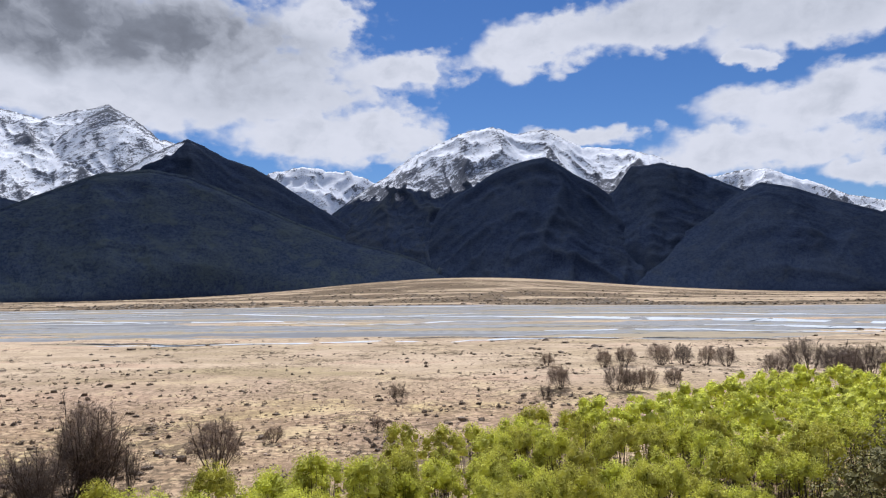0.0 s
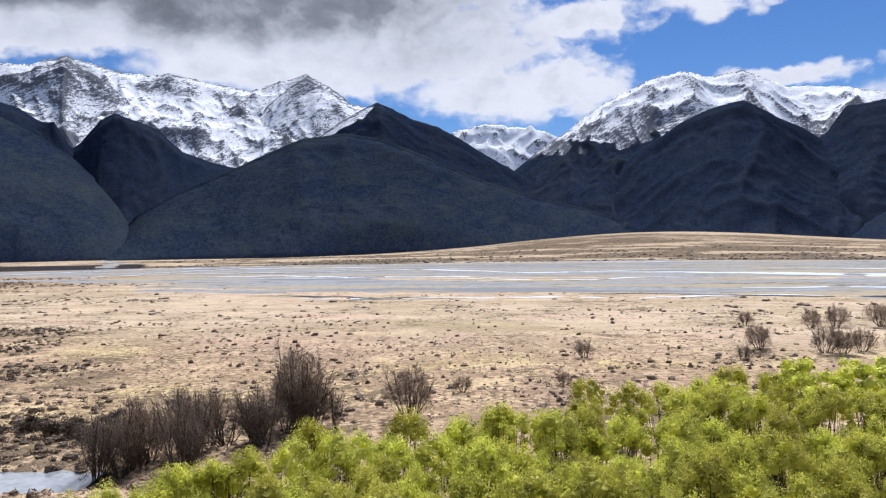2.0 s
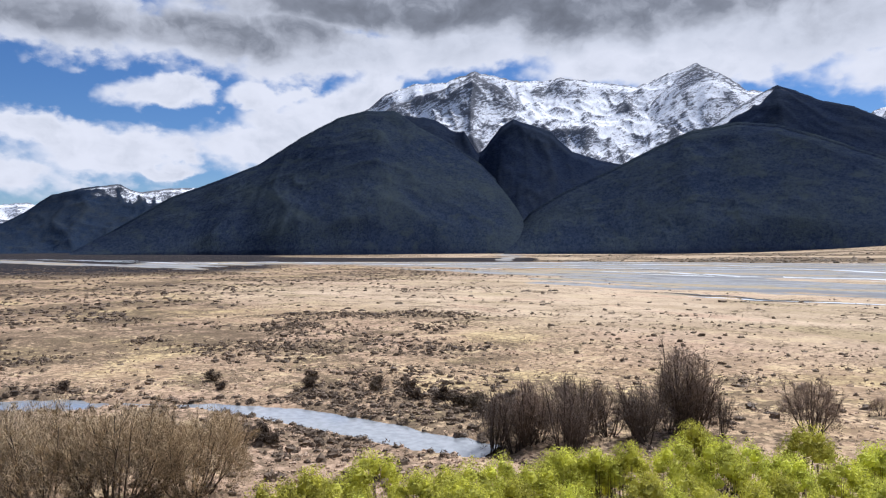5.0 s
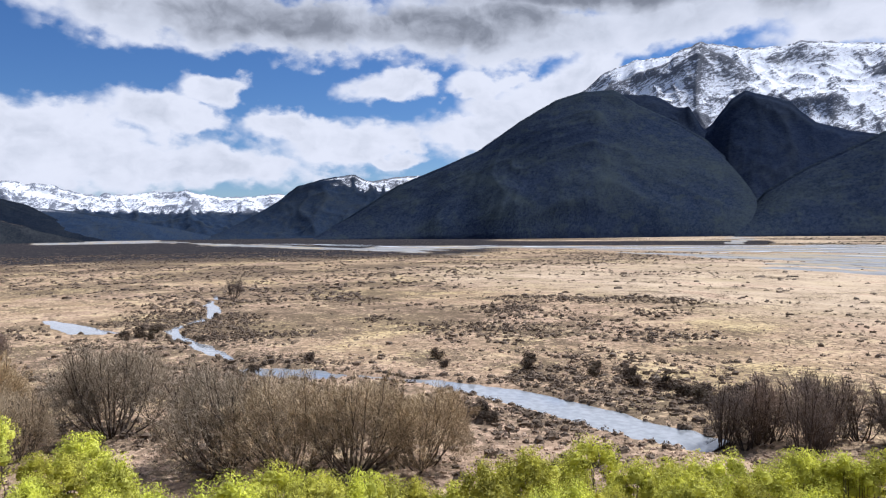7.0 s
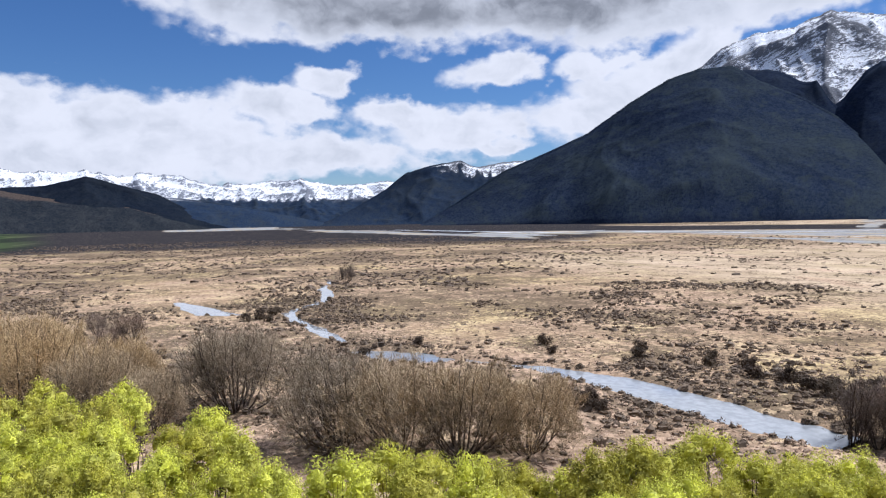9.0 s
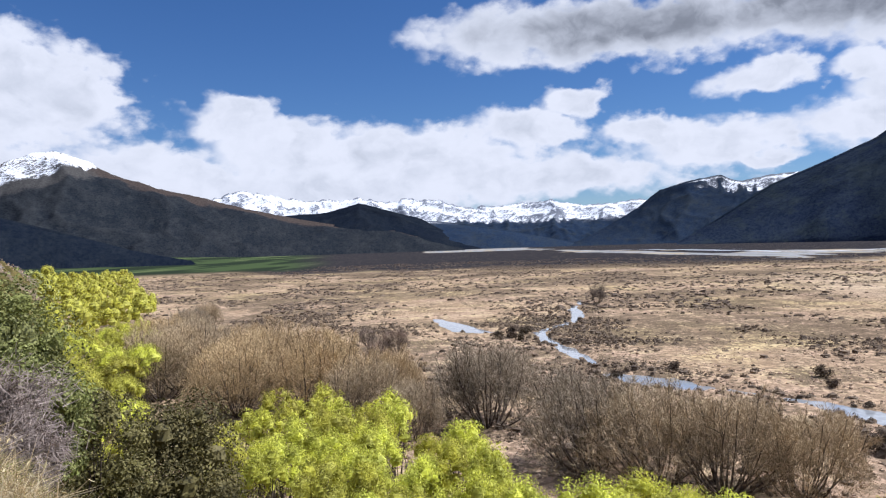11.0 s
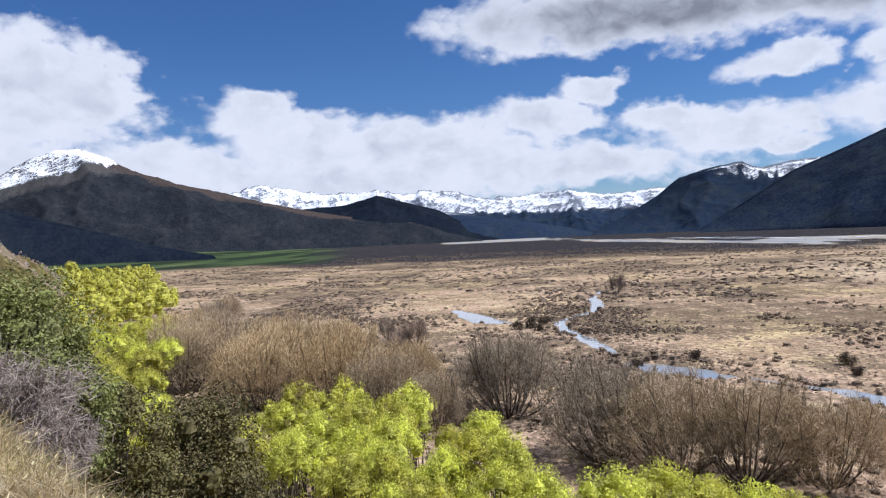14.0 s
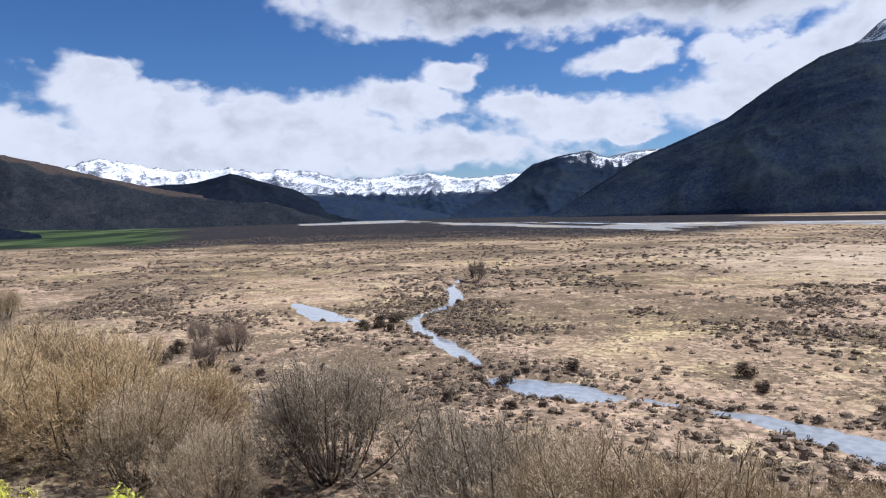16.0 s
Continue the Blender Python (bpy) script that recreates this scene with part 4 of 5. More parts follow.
# ---- plants ----
class Soup:
    """Triangles gathered for one mesh."""

    def __init__(self):
        self.v, self.f, self.n = [], [], 0

    def add(self, v, f):
        v, f = np.asarray(v, float).reshape(-1, 3), np.asarray(f, int).reshape(-1, 3)
        self.v.append(v), self.f.append(f + self.n)
        self.n += len(v)

    def tube(self, path, r0, r1, sides=5):
        path = np.asarray(path, float)
        n = len(path)
        t = np.gradient(path, axis=0)
        t /= np.linalg.norm(t, axis=1)[:, None] + 1e-9
        ref = np.where(np.abs(t[:, 2:3]) > 0.9, np.array([[1.0, 0, 0]]), np.array([[0, 0, 1.0]]))
        a = np.cross(t, ref)
        a /= np.linalg.norm(a, axis=1)[:, None] + 1e-9
        b = np.cross(t, a)
        ang = np.arange(sides) * 2 * math.pi / sides
        rad = np.linspace(r0, r1, n)[:, None, None]
        ring = path[:, None, :] + rad * (np.cos(ang)[None, :, None] * a[:, None, :] + np.sin(ang)[None, :, None] * b[:, None, :])
        i, j = np.meshgrid(np.arange(n - 1), np.arange(sides), indexing="ij")
        k = (j + 1) % sides
        p, q, u, w = i * sides + j, i * sides + k, (i + 1) * sides + k, (i + 1) * sides + j
        self.add(ring, np.concatenate([np.stack([p, q, u], -1).reshape(-1, 3), np.stack([p, u, w], -1).reshape(-1, 3)]))

    def needles(self, base, tip, r):
        """Three-sided spikes from base to tip."""
        base, tip = np.asarray(base, float), np.asarray(tip, float)
        n = len(base)
        d = tip - base
        d /= np.linalg.norm(d, axis=1)[:, None] + 1e-9
        a = np.cross(d, np.array([0.31, 0.52, 0.79]))
        a /= np.linalg.norm(a, axis=1)[:, None] + 1e-9
        b = np.cross(d, a)
        r = np.broadcast_to(np.asarray(r, float), (n,))[:, None]
        v = np.stack([base + a * r, base - 0.5 * a * r + 0.87 * b * r, base - 0.5 * a * r - 0.87 * b * r, tip], 1)
        i = np.arange(n)[:, None] * 4
        f = np.concatenate([i + np.array([[0, 1, 3]]), i + np.array([[1, 2, 3]]), i + np.array([[2, 0, 3]])])
        self.add(v, f)

    def slivers(self, base, tip, r, rng):
        """Twigs too thin to see round: one narrow blade each."""
        d = unit(tip - base)
        a = unit(np.cross(d, rng.normal(0, 1, d.shape))) * np.asarray(r)[:, None]
        v = np.stack([base - a * 0.5, base + a * 0.5, tip], 1)
        self.add(v, np.arange(len(base))[:, None] * 3 + np.array([[0, 1, 2]]))

    def leaves(self, at, out, size, rng, droop=0.2, slim=0.5, single=False):
        """Leaf blades with a fold down the middle, facing roughly along out."""
        n = len(at)
        nor = out + rng.normal(0, 0.55, (n, 3))
        nor /= np.linalg.norm(nor, axis=1)[:, None] + 1e-9
        d = rng.normal(0, 1, (n, 3))
        d -= (d * nor).sum(1)[:, None] * nor
        d[:, 2] -= droop
        d /= np.linalg.norm(d, axis=1)[:, None] + 1e-9
        w = np.cross(nor, d)
        s = np.broadcast_to(np.asarray(size, float), (n,))[:, None]
        if single:
            v = np.stack([at - d * s * 0.4 - w * s * slim * 0.5, at - d * s * 0.4 + w * s * slim * 0.5, at + d * s * 0.7], 1)
            self.add(v, np.arange(n)[:, None] * 3 + np.array([[0, 1, 2]]))
            return
        v = np.stack([at - d * s * 0.5, at + w * s * slim * 0.5 + nor * s * 0.08, at + d * s * 0.5, at - w * s * slim * 0.5 + nor * s * 0.08], 1)
        i = np.arange(n)[:, None] * 4
        self.add(v, np.concatenate([i + np.array([[0, 1, 2]]), i + np.array([[0, 2, 3]])]))

    def lump(self, at, size, rng, sides=7, rings=3, low=-0.35, rough=0.16):
        """Uneven closed domes, one for each place."""
        n = len(at)
        up = np.linspace(low * math.pi / 2, math.pi / 2, rings + 1)[:-1]
        ang = np.arange(sides) * 2 * math.pi / sides
        d = np.stack([np.cos(up)[:, None] * np.cos(ang + 0.4 * up[:, None]), np.cos(up)[:, None] * np.sin(ang + 0.4 * up[:, None]), np.repeat(np.sin(up)[:, None], sides, 1)], -1).reshape(-1, 3)
        d = np.vstack([d, [[0, 0, 1.0]]])
        v = np.asarray(at)[:, None, :] + d[None] * (1 + rng.normal(0, rough, (n, len(d), 1))) * np.asarray(size)[:, None, :]
        f = []
        for r in range(rings - 1):
            for j in range(sides):
                a, b = r * sides + j, r * sides + (j + 1) % sides
                f += [(a, b, b + sides), (a, b + sides, a + sides)]
        top = (rings - 1) * sides
        f += [(top + j, top + (j + 1) % sides, rings * sides) for j in range(sides)]
        f = np.array(f)
        self.add(v, (np.arange(n)[:, None, None] * len(d) + f[None]).reshape(-1, 3))

    def mesh(self, name, material, smooth_faces=False):
        return mesh_from(name, np.concatenate(self.v), np.concatenate(self.f), material, smooth_faces)


def part(name, me, parent, label=""):
    ob = new(name, me)
    ob.parent = parent
    if label:
        ob["label"] = label
    return ob


def unit(v):
    return v / (np.linalg.norm(v, axis=-1, keepdims=True) + 1e-9)


WILLOW_LEAF = leaf_material("willow_leaf", (0.19, 0.185, 0.02), (0.67, 0.66, 0.08), 0.34, (0.86, 0.85, 0.22))
WILLOW_BARK = bark_material("willow_bark", (0.035, 0.028, 0.022), (0.10, 0.08, 0.06))
BARE_BARK = bark_material("bare_bark", (0.04, 0.031, 0.027), (0.11, 0.086, 0.072))
BUSH_LEAF = leaf_material("glossy_bush_leaf", (0.014, 0.022, 0.004), (0.15, 0.18, 0.034), 0.25, (0.62, 0.63, 0.24), 0.25)
OLIVE_LEAF = leaf_material("olive_leaf", (0.024, 0.023, 0.009), (0.15, 0.135, 0.042), 0.2, (0.38, 0.34, 0.15), 0.15)
SHRUB_LEAF = leaf_material("dark_shrub_leaf", (0.034, 0.026, 0.02), (0.095, 0.07, 0.05), 0.1, (0.17, 0.125, 0.085))
SCRUB_LEAF = leaf_material("scrub_leaf", (0.075, 0.058, 0.042), (0.175, 0.135, 0.095), 0.1, (0.30, 0.225, 0.155))
DEAD_TWIG = bark_material("dead_grey_twigs", (0.09, 0.065, 0.055), (0.42, 0.35, 0.31), 6.0)
TUSSOCK = leaf_material("tussock", (0.22, 0.15, 0.105), (0.46, 0.33, 0.235), 0.1, (0.58, 0.44, 0.32))
CRAG = bark_material("weathered_rock", (0.10, 0.085, 0.075), (0.30, 0.265, 0.235), 0.5)
STRAW = leaf_material("dry_grass", (0.26, 0.18, 0.07), (0.74, 0.58, 0.29), 0.35, (0.98, 0.88, 0.62))
FRESH = leaf_material("fresh_grass", (0.09, 0.105, 0.02), (0.38, 0.38, 0.09), 0.4, (0.68, 0.62, 0.26))


def stems(soup, rng, count, height, spread, r0, start=0.25, bend=0.5, points=5, droop=0.25):
    """Stems that rise from one root and fan out. Returns their paths."""
    paths = []
    for i in range(count):
        a = rng.uniform(0, 2 * math.pi)
        out = spread * math.sqrt(rng.uniform(0.03, 1.0))
        h = height * rng.uniform(0.75, 1.0) * (1 - droop * (out / spread) ** 2)
        t = np.linspace(0, 1, points)
        rad = start * rng.uniform(0.2, 1) + (out - start) * t ** (1 + bend * rng.uniform(-0.4, 0.4))
        wob = rng.normal(0, 0.03 * height, (points, 2)) * t[:, None]
        path = np.stack([np.cos(a) * rad + wob[:, 0], np.sin(a) * rad + wob[:, 1], h * t], -1)
        soup.tube(path, r0 * rng.uniform(0.7, 1.2), r0 * 0.18, 3)
        paths.append(path)
    return paths


def along(path, t):
    i = t * (len(path) - 1)
    k = np.minimum(i.astype(int), len(path) - 2)
    f = (i - k)[:, None]
    return path[k] * (1 - f) + path[k + 1] * f


def green_willow(seed, leaf=0.12, wide=1.15, lobes=22, dense=90, height=7.4):
    """A young willow in fresh leaf: thin dark stems, one rounded crown of small feathery sprays."""
    rng = np.random.default_rng(seed)
    root = new("willow_tree")
    wood, crown = Soup(), Soup()
    stems(wood, rng, 9, height * 0.9, wide * 0.8, 0.055, 0.9, droop=0.1)
    for i in range(lobes):
        a, u = rng.uniform(0, 2 * math.pi), rng.uniform(0, 1) ** 0.7
        flat = math.sqrt(max(0.0, 1 - u * u)) * rng.uniform(0.75, 1.05)
        c = np.array([math.cos(a) * flat * wide, math.sin(a) * flat * wide, height * (0.66 + 0.28 * u)])
        rad = wide * rng.uniform(0.26, 0.46)
        crown.lump(c[None], np.array([[rad, rad, rad * 1.15]]) * 0.58, rng, 7, 3, -0.2, 0.2)
        n = int(dense * (rad / (0.36 * wide)) ** 2)
        d = unit(rng.normal(0, 1, (n, 3)) + np.array([0, 0, 0.9]))
        at = c + d * rad * (1.22 - 0.6 * rng.uniform(0, 1, (n, 1)) ** 1.2) * np.array([1, 1, 1.4])
        crown.leaves(at, d + np.array([0, 0, 0.2]), leaf * rng.uniform(0.7, 1.3, n), rng, 0.7, 0.5, True)
        wood.needles(c[None] - np.array([[0.2 * c[0], 0.2 * c[1], 1.6]]), c[None] + np.array([[0, 0, rad * 0.5]]), 0.025)
    # a few sprays hang lower on the stems
    for i in range(4):
        a = rng.uniform(0, 2 * math.pi)
        c = np.array([math.cos(a) * wide * 0.8, math.sin(a) * wide * 0.8, height * rng.uniform(0.38, 0.62)])
        d = unit(rng.normal(0, 1, (dense // 2, 3)))
        crown.leaves(c + d * 0.3 * wide * rng.uniform(0.3, 1, (dense // 2, 1)), d, leaf * rng.uniform(0.7, 1.3, dense // 2), rng, 0.7, 0.5, True)
    part("trunk", wood.mesh("willow_trunk", WILLOW_BARK, True), root, "slender dark brown stems")
    part("crown", crown.mesh("willow_crown", WILLOW_LEAF), root, "fresh yellow-green leaves")["kind"] = "stuff"
    return root


def willow_crowns(soup, spots, q, full=1.0):
    """Crowns of willows too far off to tell apart singly."""
    for x, y, k in spots:
        base = np.array([x, y, ground_at(x, y)])
        for i in range(8):
            a, u = q.uniform(0, 2 * math.pi), q.uniform(0, 1) ** 0.7
            flat = math.sqrt(max(0.0, 1 - u * u))
            c = base + k * np.array([math.cos(a) * flat * 1.3, math.sin(a) * flat * 1.3, 7.4 * (0.62 + 0.32 * u)])
            rad = k * full * q.uniform(0.45, 0.75)
            soup.lump(c[None], np.array([[rad, rad, rad * 1.15]]) * 0.66, q, 6, 3, -0.3, 0.16)
            d = unit(q.normal(0, 1, (40, 3)) + np.array([0, 0, 0.8]))
            soup.leaves(c + d * rad * q.uniform(0.7, 1.12, (40, 1)), d + np.array([0, 0, 0.4]), q.uniform(0.16, 0.32, 40) * k, q, 0.4, 0.5, True)


def bare_willow(seed, twig_material, height=8.5, spread=6.0, stem_count=22, count=8000, width=0.035):
    """A leafless many-stemmed willow: dark limbs that lean out and turn upwards, a hazy dome of upright twigs."""
    rng = np.random.default_rng(seed)
    root = new("bare_willow")
    wood, fine = Soup(), Soup()
    tips = []
    phase, lean = rng.uniform(0, 6.28, 3), rng.normal(0, 0.12, 2) * spread
    for i in range(stem_count):
        a = rng.uniform(0, 2 * math.pi)
        out = spread * 0.86 * math.sqrt(rng.uniform(0.02, 1.0)) * (1 + 0.16 * math.sin(2 * a + phase[0]) + 0.1 * math.sin(3 * a + phase[1]))
        h = height * rng.uniform(0.8, 0.98) * (1 - 0.42 * (out / spread) ** 2.2)
        t = np.linspace(0, 1, 7)
        rad = 0.26 * spread * rng.uniform(0.05, 1) + 0.86 * out * (0.55 * t + 0.75 * t ** 0.8 - 0.3 * t ** 2)
        wob = np.cumsum(rng.normal(0, 0.012 * height, (7, 2)), 0) * t[:, None]
        path = np.stack([np.cos(a) * rad + wob[:, 0] + lean[0] * t, np.sin(a) * rad + wob[:, 1] + lean[1] * t, h * (0.72 * t + 0.28 * t * t)], -1)
        wood.tube(path, 0.013 * height * rng.uniform(0.6, 1.15), 0.02, 4)
        for u in rng.uniform(0.28, 0.95, 9):
            b = along(path, np.array([u]))[0]
            side = np.array([b[0], b[1], 0.0]) / spread
            axis = unit(side * 0.75 + np.array([0, 0, 1.0]) + rng.normal(0, 0.42, 3))
            L = height * rng.uniform(0.13, 0.27) * (1.15 - 0.4 * u)
            k = np.linspace(0, 1, 4)[:, None]
            q = b + axis * L * k + np.array([0, 0, 0.16]) * L * k * k + np.cumsum(rng.normal(0, 0.05, (4, 3)), 0) * k
            wood.tube(q, 0.032, 0.011, 3)
            tips.append(q)
    # fine twigs: along the branches, and thick over an uneven dome
    near_branch = count // 3
    pick = rng.integers(0, len(tips), near_branch)
    T = np.array(tips)[pick]
    u = rng.uniform(0.15, 1.0, near_branch) ** 0.7 * 3
    i = np.minimum(u.astype(int), 2)
    f = (u - i)[:, None]
    n = np.arange(near_branch)
    at = T[n, i] * (1 - f) + T[n, i + 1] * f + rng.normal(0, 0.10, (near_branch, 3))
    rest = count - near_branch
    az, up = rng.uniform(0, 2 * math.pi, rest), rng.uniform(0.03, 1, rest) ** 0.6
    lump = 0.74 + 0.42 * fbm(np.cos(az) * 2.2 + up * 2.5 + seed, np.sin(az) * 2.2 + up * 2.0, 3, seed % 97)
    rho = (0.5 + 0.5 * rng.uniform(0, 1, rest) ** 0.45) * lump
    flat = np.sqrt(1 - (up * 0.98) ** 2)
    stretch = 1 + 0.16 * np.sin(2 * az + phase[0]) + 0.1 * np.sin(3 * az + phase[1])
    dome = np.stack([np.cos(az) * flat * spread * rho * stretch + lean[0] * up, np.sin(az) * flat * spread * rho * stretch + lean[1] * up, height * (0.08 + 0.84 * up * rho)], -1)
    at = np.vstack([at, dome])
    d = unit(np.c_[at[:, :2] / spread * 0.5, 0.5 + 0.3 * at[:, 2] / height] + rng.normal(0, 0.5, (count, 3)))
    fine.slivers(at, at + d * height * rng.uniform(0.025, 0.075, (count, 1)), rng.uniform(0.6, 1.3, count) * width, rng)
    part("trunk", wood.mesh("bare_willow_stems", BARE_BARK, True), root, "dark brown leafless stems")
    part("twig_crown", fine.mesh("bare_willow_twigs", twig_material), root, "fine leafless twigs")["kind"] = "stuff"
    return root


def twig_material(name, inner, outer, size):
    """Old wood coloured darker for the shade inside the crown, paler young twigs and buds outside."""
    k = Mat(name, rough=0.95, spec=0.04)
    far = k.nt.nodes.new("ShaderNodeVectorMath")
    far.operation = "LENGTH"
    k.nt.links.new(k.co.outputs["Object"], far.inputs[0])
    # colour darkens towards the root to give the crown a shaded inside
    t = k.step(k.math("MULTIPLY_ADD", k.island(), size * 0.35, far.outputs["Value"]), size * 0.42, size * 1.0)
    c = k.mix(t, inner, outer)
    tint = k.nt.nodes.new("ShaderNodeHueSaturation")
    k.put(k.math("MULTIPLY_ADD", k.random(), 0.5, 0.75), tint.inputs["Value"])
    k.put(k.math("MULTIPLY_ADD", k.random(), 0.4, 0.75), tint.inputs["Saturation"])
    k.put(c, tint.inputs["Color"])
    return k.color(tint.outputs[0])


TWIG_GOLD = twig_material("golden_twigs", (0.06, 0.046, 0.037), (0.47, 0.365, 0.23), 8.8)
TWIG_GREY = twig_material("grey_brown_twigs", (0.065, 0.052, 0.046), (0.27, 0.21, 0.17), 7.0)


def leafy_bush(name, seed, material, width, height, leaf, count, lobes=16, slim=0.6):
    """A dense bush: short stems and leaves set on many uneven lobes."""
    rng = np.random.default_rng(seed)
    root = new(name)
    wood, crown = Soup(), Soup()
    stems(wood, rng, 9, height * 0.66, width * 0.38, 0.05, 0.2)
    for i in range(lobes):
        a, q = rng.uniform(0, 2 * math.pi), math.sqrt(rng.uniform(0, 1))
        c = np.array([math.cos(a) * q * width * 0.36, math.sin(a) * q * width * 0.36, height * rng.uniform(0.15, 0.80) * (1 - 0.35 * q * q)])
        rad = width * rng.uniform(0.13, 0.22)
        crown.lump(c[None], np.array([[rad, rad, rad]]) * 0.36, rng, 7, 3, -0.8, 0.12)
        n = count // lobes
        d = unit(rng.normal(0, 1, (n, 3)) + np.array([0, 0, 0.25]))
        at = c + d * rad * (0.62 + 0.5 * rng.uniform(0, 1, (n, 1)) ** 0.7)
        at[:, 2] = np.maximum(at[:, 2], 0.03)
        crown.leaves(at, d + np.array([0, 0, 0.3]), leaf * rng.uniform(0.6, 1.25, n), rng, 0.2, slim)
    part("branchwork", wood.mesh(name + "_stems", BARE_BARK, True), root)
    part("foliage", crown.mesh(name + "_foliage", material), root)["kind"] = "stuff"
    return root


def twiggy_bush(name, seed, material, width, height, count, r=0.006):
    """A tangle of thin branching twigs."""
    rng = np.random.default_rng(seed)
    root = new(name)
    wood, fine = Soup(), Soup()
    paths = stems(wood, rng, 16, height * 0.8, width * 0.45, 0.02, 0.15)
    n = count
    pick = rng.integers(0, len(paths), n)
    base = np.concatenate([along(paths[i], rng.uniform(0.2, 1, 1)) for i in pick])
    base = base + rng.normal(0, 0.05 * width, (n, 3))
    base[:, 2] = np.maximum(base[:, 2], 0.05)
    d = unit(rng.normal(0, 1, (n, 3)) + np.array([0, 0, 0.12]))
    fine.needles(base, base + d * rng.uniform(0.06, 0.2, (n, 1)) * height, r)
    part("branchwork", wood.mesh(name + "_stems", material, True), root)
    part("twig_crown", fine.mesh(name + "_twigs", material), root)["kind"] = "stuff"
    return root


def ground_at(x, y):
    return float(land(np.array([x]), np.array([y]))[0])


def plant(sources, spots, rng, group, label="", category="", sink=0.1):
    """Copies of the sources at (x, y, scale) on the ground; each source stands at the first spots itself."""
    for i, (x, y, k) in enumerate(spots):
        src = sources[i % len(sources)]
        m = Matrix.Translation((x, y, ground_at(x, y) - sink)) @ Matrix.Rotation(rng.uniform(0, 6.28), 4, "Z") @ Matrix.Rotation(rng.normal(0, 0.05), 4, "X")
        m = m @ Matrix.Diagonal((k * rng.uniform(0.9, 1.12), k * rng.uniform(0.9, 1.12), k, 1))
        if i < len(sources):
            ob = src
            ob.matrix_basis = m
        else:
            ob = copy_thing(src, m)
            ob.matrix_basis = m
        tagged(ob, label, category, group)


rng = np.random.default_rng(4)


def inside(x, y, poly):
    hit = False
    for (ax, ay), (bx, by) in zip(poly, poly[1:] + poly[:1]):
        if (ay > y) != (by > y) and x < (bx - ax) * (y - ay) / (by - ay) + ax:
            hit = not hit
    return hit


# the green willow wood below the bank
WOOD = [(-54, -15), (-52, -6), (-42, -1), (-34, 3), (-31, 8), (-29, 14), (-27.5, 20), (-25.5, 25.5), (-22, 31), (-18.5, 37.5), (-12, 44), (-4, 50), (4, 57), (13, 65), (23, 73), (40, 86), (60, 96), (75, 100),
        (75, 70), (30, 48), (16, 38), (2, 30), (-14, 16), (-20, 8), (-24, 2), (-32, -8), (-42, -17)]
spots = []
for gx in np.arange(-56, 78, 2.55):
    for gy in np.arange(-20, 104, 2.55):
        x, y = gx + rng.uniform(-0.7, 0.7), gy + rng.uniform(-0.7, 0.7)
        if inside(x, y, WOOD) and ground_at(x, y) < 3.2 and math.hypot(x, y) > (40 if 0.62 * y < -x < 2.3 * y else 24):
            spots.append((x, y, rng.uniform(0.84, 1.18)))
# it stands closest along the pond
for gx in np.arange(-40, -8, 1.75):
    for gy in np.arange(6, 40, 1.75):
        x, y = gx + rng.uniform(-0.5, 0.5), gy + rng.uniform(-0.5, 0.5)
        if inside(x, y, WOOD) and 27 < math.hypot(x, y) <= 40 and 0.62 * y < -x < 2.3 * y:
            spots.append((x, y, rng.uniform(0.84, 1.12)))
spots.sort(key=lambda q: math.hypot(q[0], q[1]))
front = [q for q in spots if math.hypot(q[0], q[1]) < 46]
rest = spots[len(front):255]
plant([green_willow(100 + i, 0.10, 1.2, 24, 150) for i in range(5)], front, rng, "willow wood below the bank", "young willow tree in fresh yellow-green spring leaf", "tree")
plant([green_willow(110 + i, 0.14, 1.15, 18, 80) for i in range(4)], rest, rng, "willow wood below the bank", "young willow tree in fresh yellow-green spring leaf", "tree")
soup = Soup()
willow_crowns(soup, spots[255:], np.random.default_rng(43))
tagged(new("willow_canopy", soup.mesh("willow_canopy", WILLOW_LEAF)), "closed yellow-green canopy of the willow wood farther off", "trees", kind="stuff")

# the green strip along the foot of the spur
spots = []
for attempt in range(3600):
    r = 52 * (520 / 52) ** math.sqrt(rng.uniform(0, 1))
    a = rng.uniform(np.interp(r, [52, 71, 105, 160, 350, 520], [114.8, 114.2, 112.8, 113.6, 114.3, 114.6]), np.interp(r, [52, 90, 140, 350], [117.6, 119.6, 120.2, 120.2])) - 0.5 * (fbm(np.array([r * 0.03]), np.array([0.5]), 2, 7)[0] - 0.5) * 2
    x, y = polar(a, r)
    gap = 2.4 + r / 105
    if all((x - q[0]) ** 2 + (y - q[1]) ** 2 > gap * gap for q in spots):
        spots.append((x, y, rng.uniform(0.55, 1.0)))
spots.sort(key=lambda q: math.hypot(q[0], q[1]))
plant([green_willow(120 + i, 0.15, 2.0, 26, 110) for i in range(3)], spots[:60], rng, "willows at the foot of the spur", "yellow-green willow tree in a dense roadside strip", "tree")
soup = Soup()
willow_crowns(soup, [(x, y, k * 1.35) for x, y, k in spots[60:]], np.random.default_rng(41), 1.8)
tagged(new("far_willow_strip", soup.mesh("far_willow_strip", WILLOW_LEAF)), "distant yellow-green willows along the hill foot", "trees", kind="stuff")

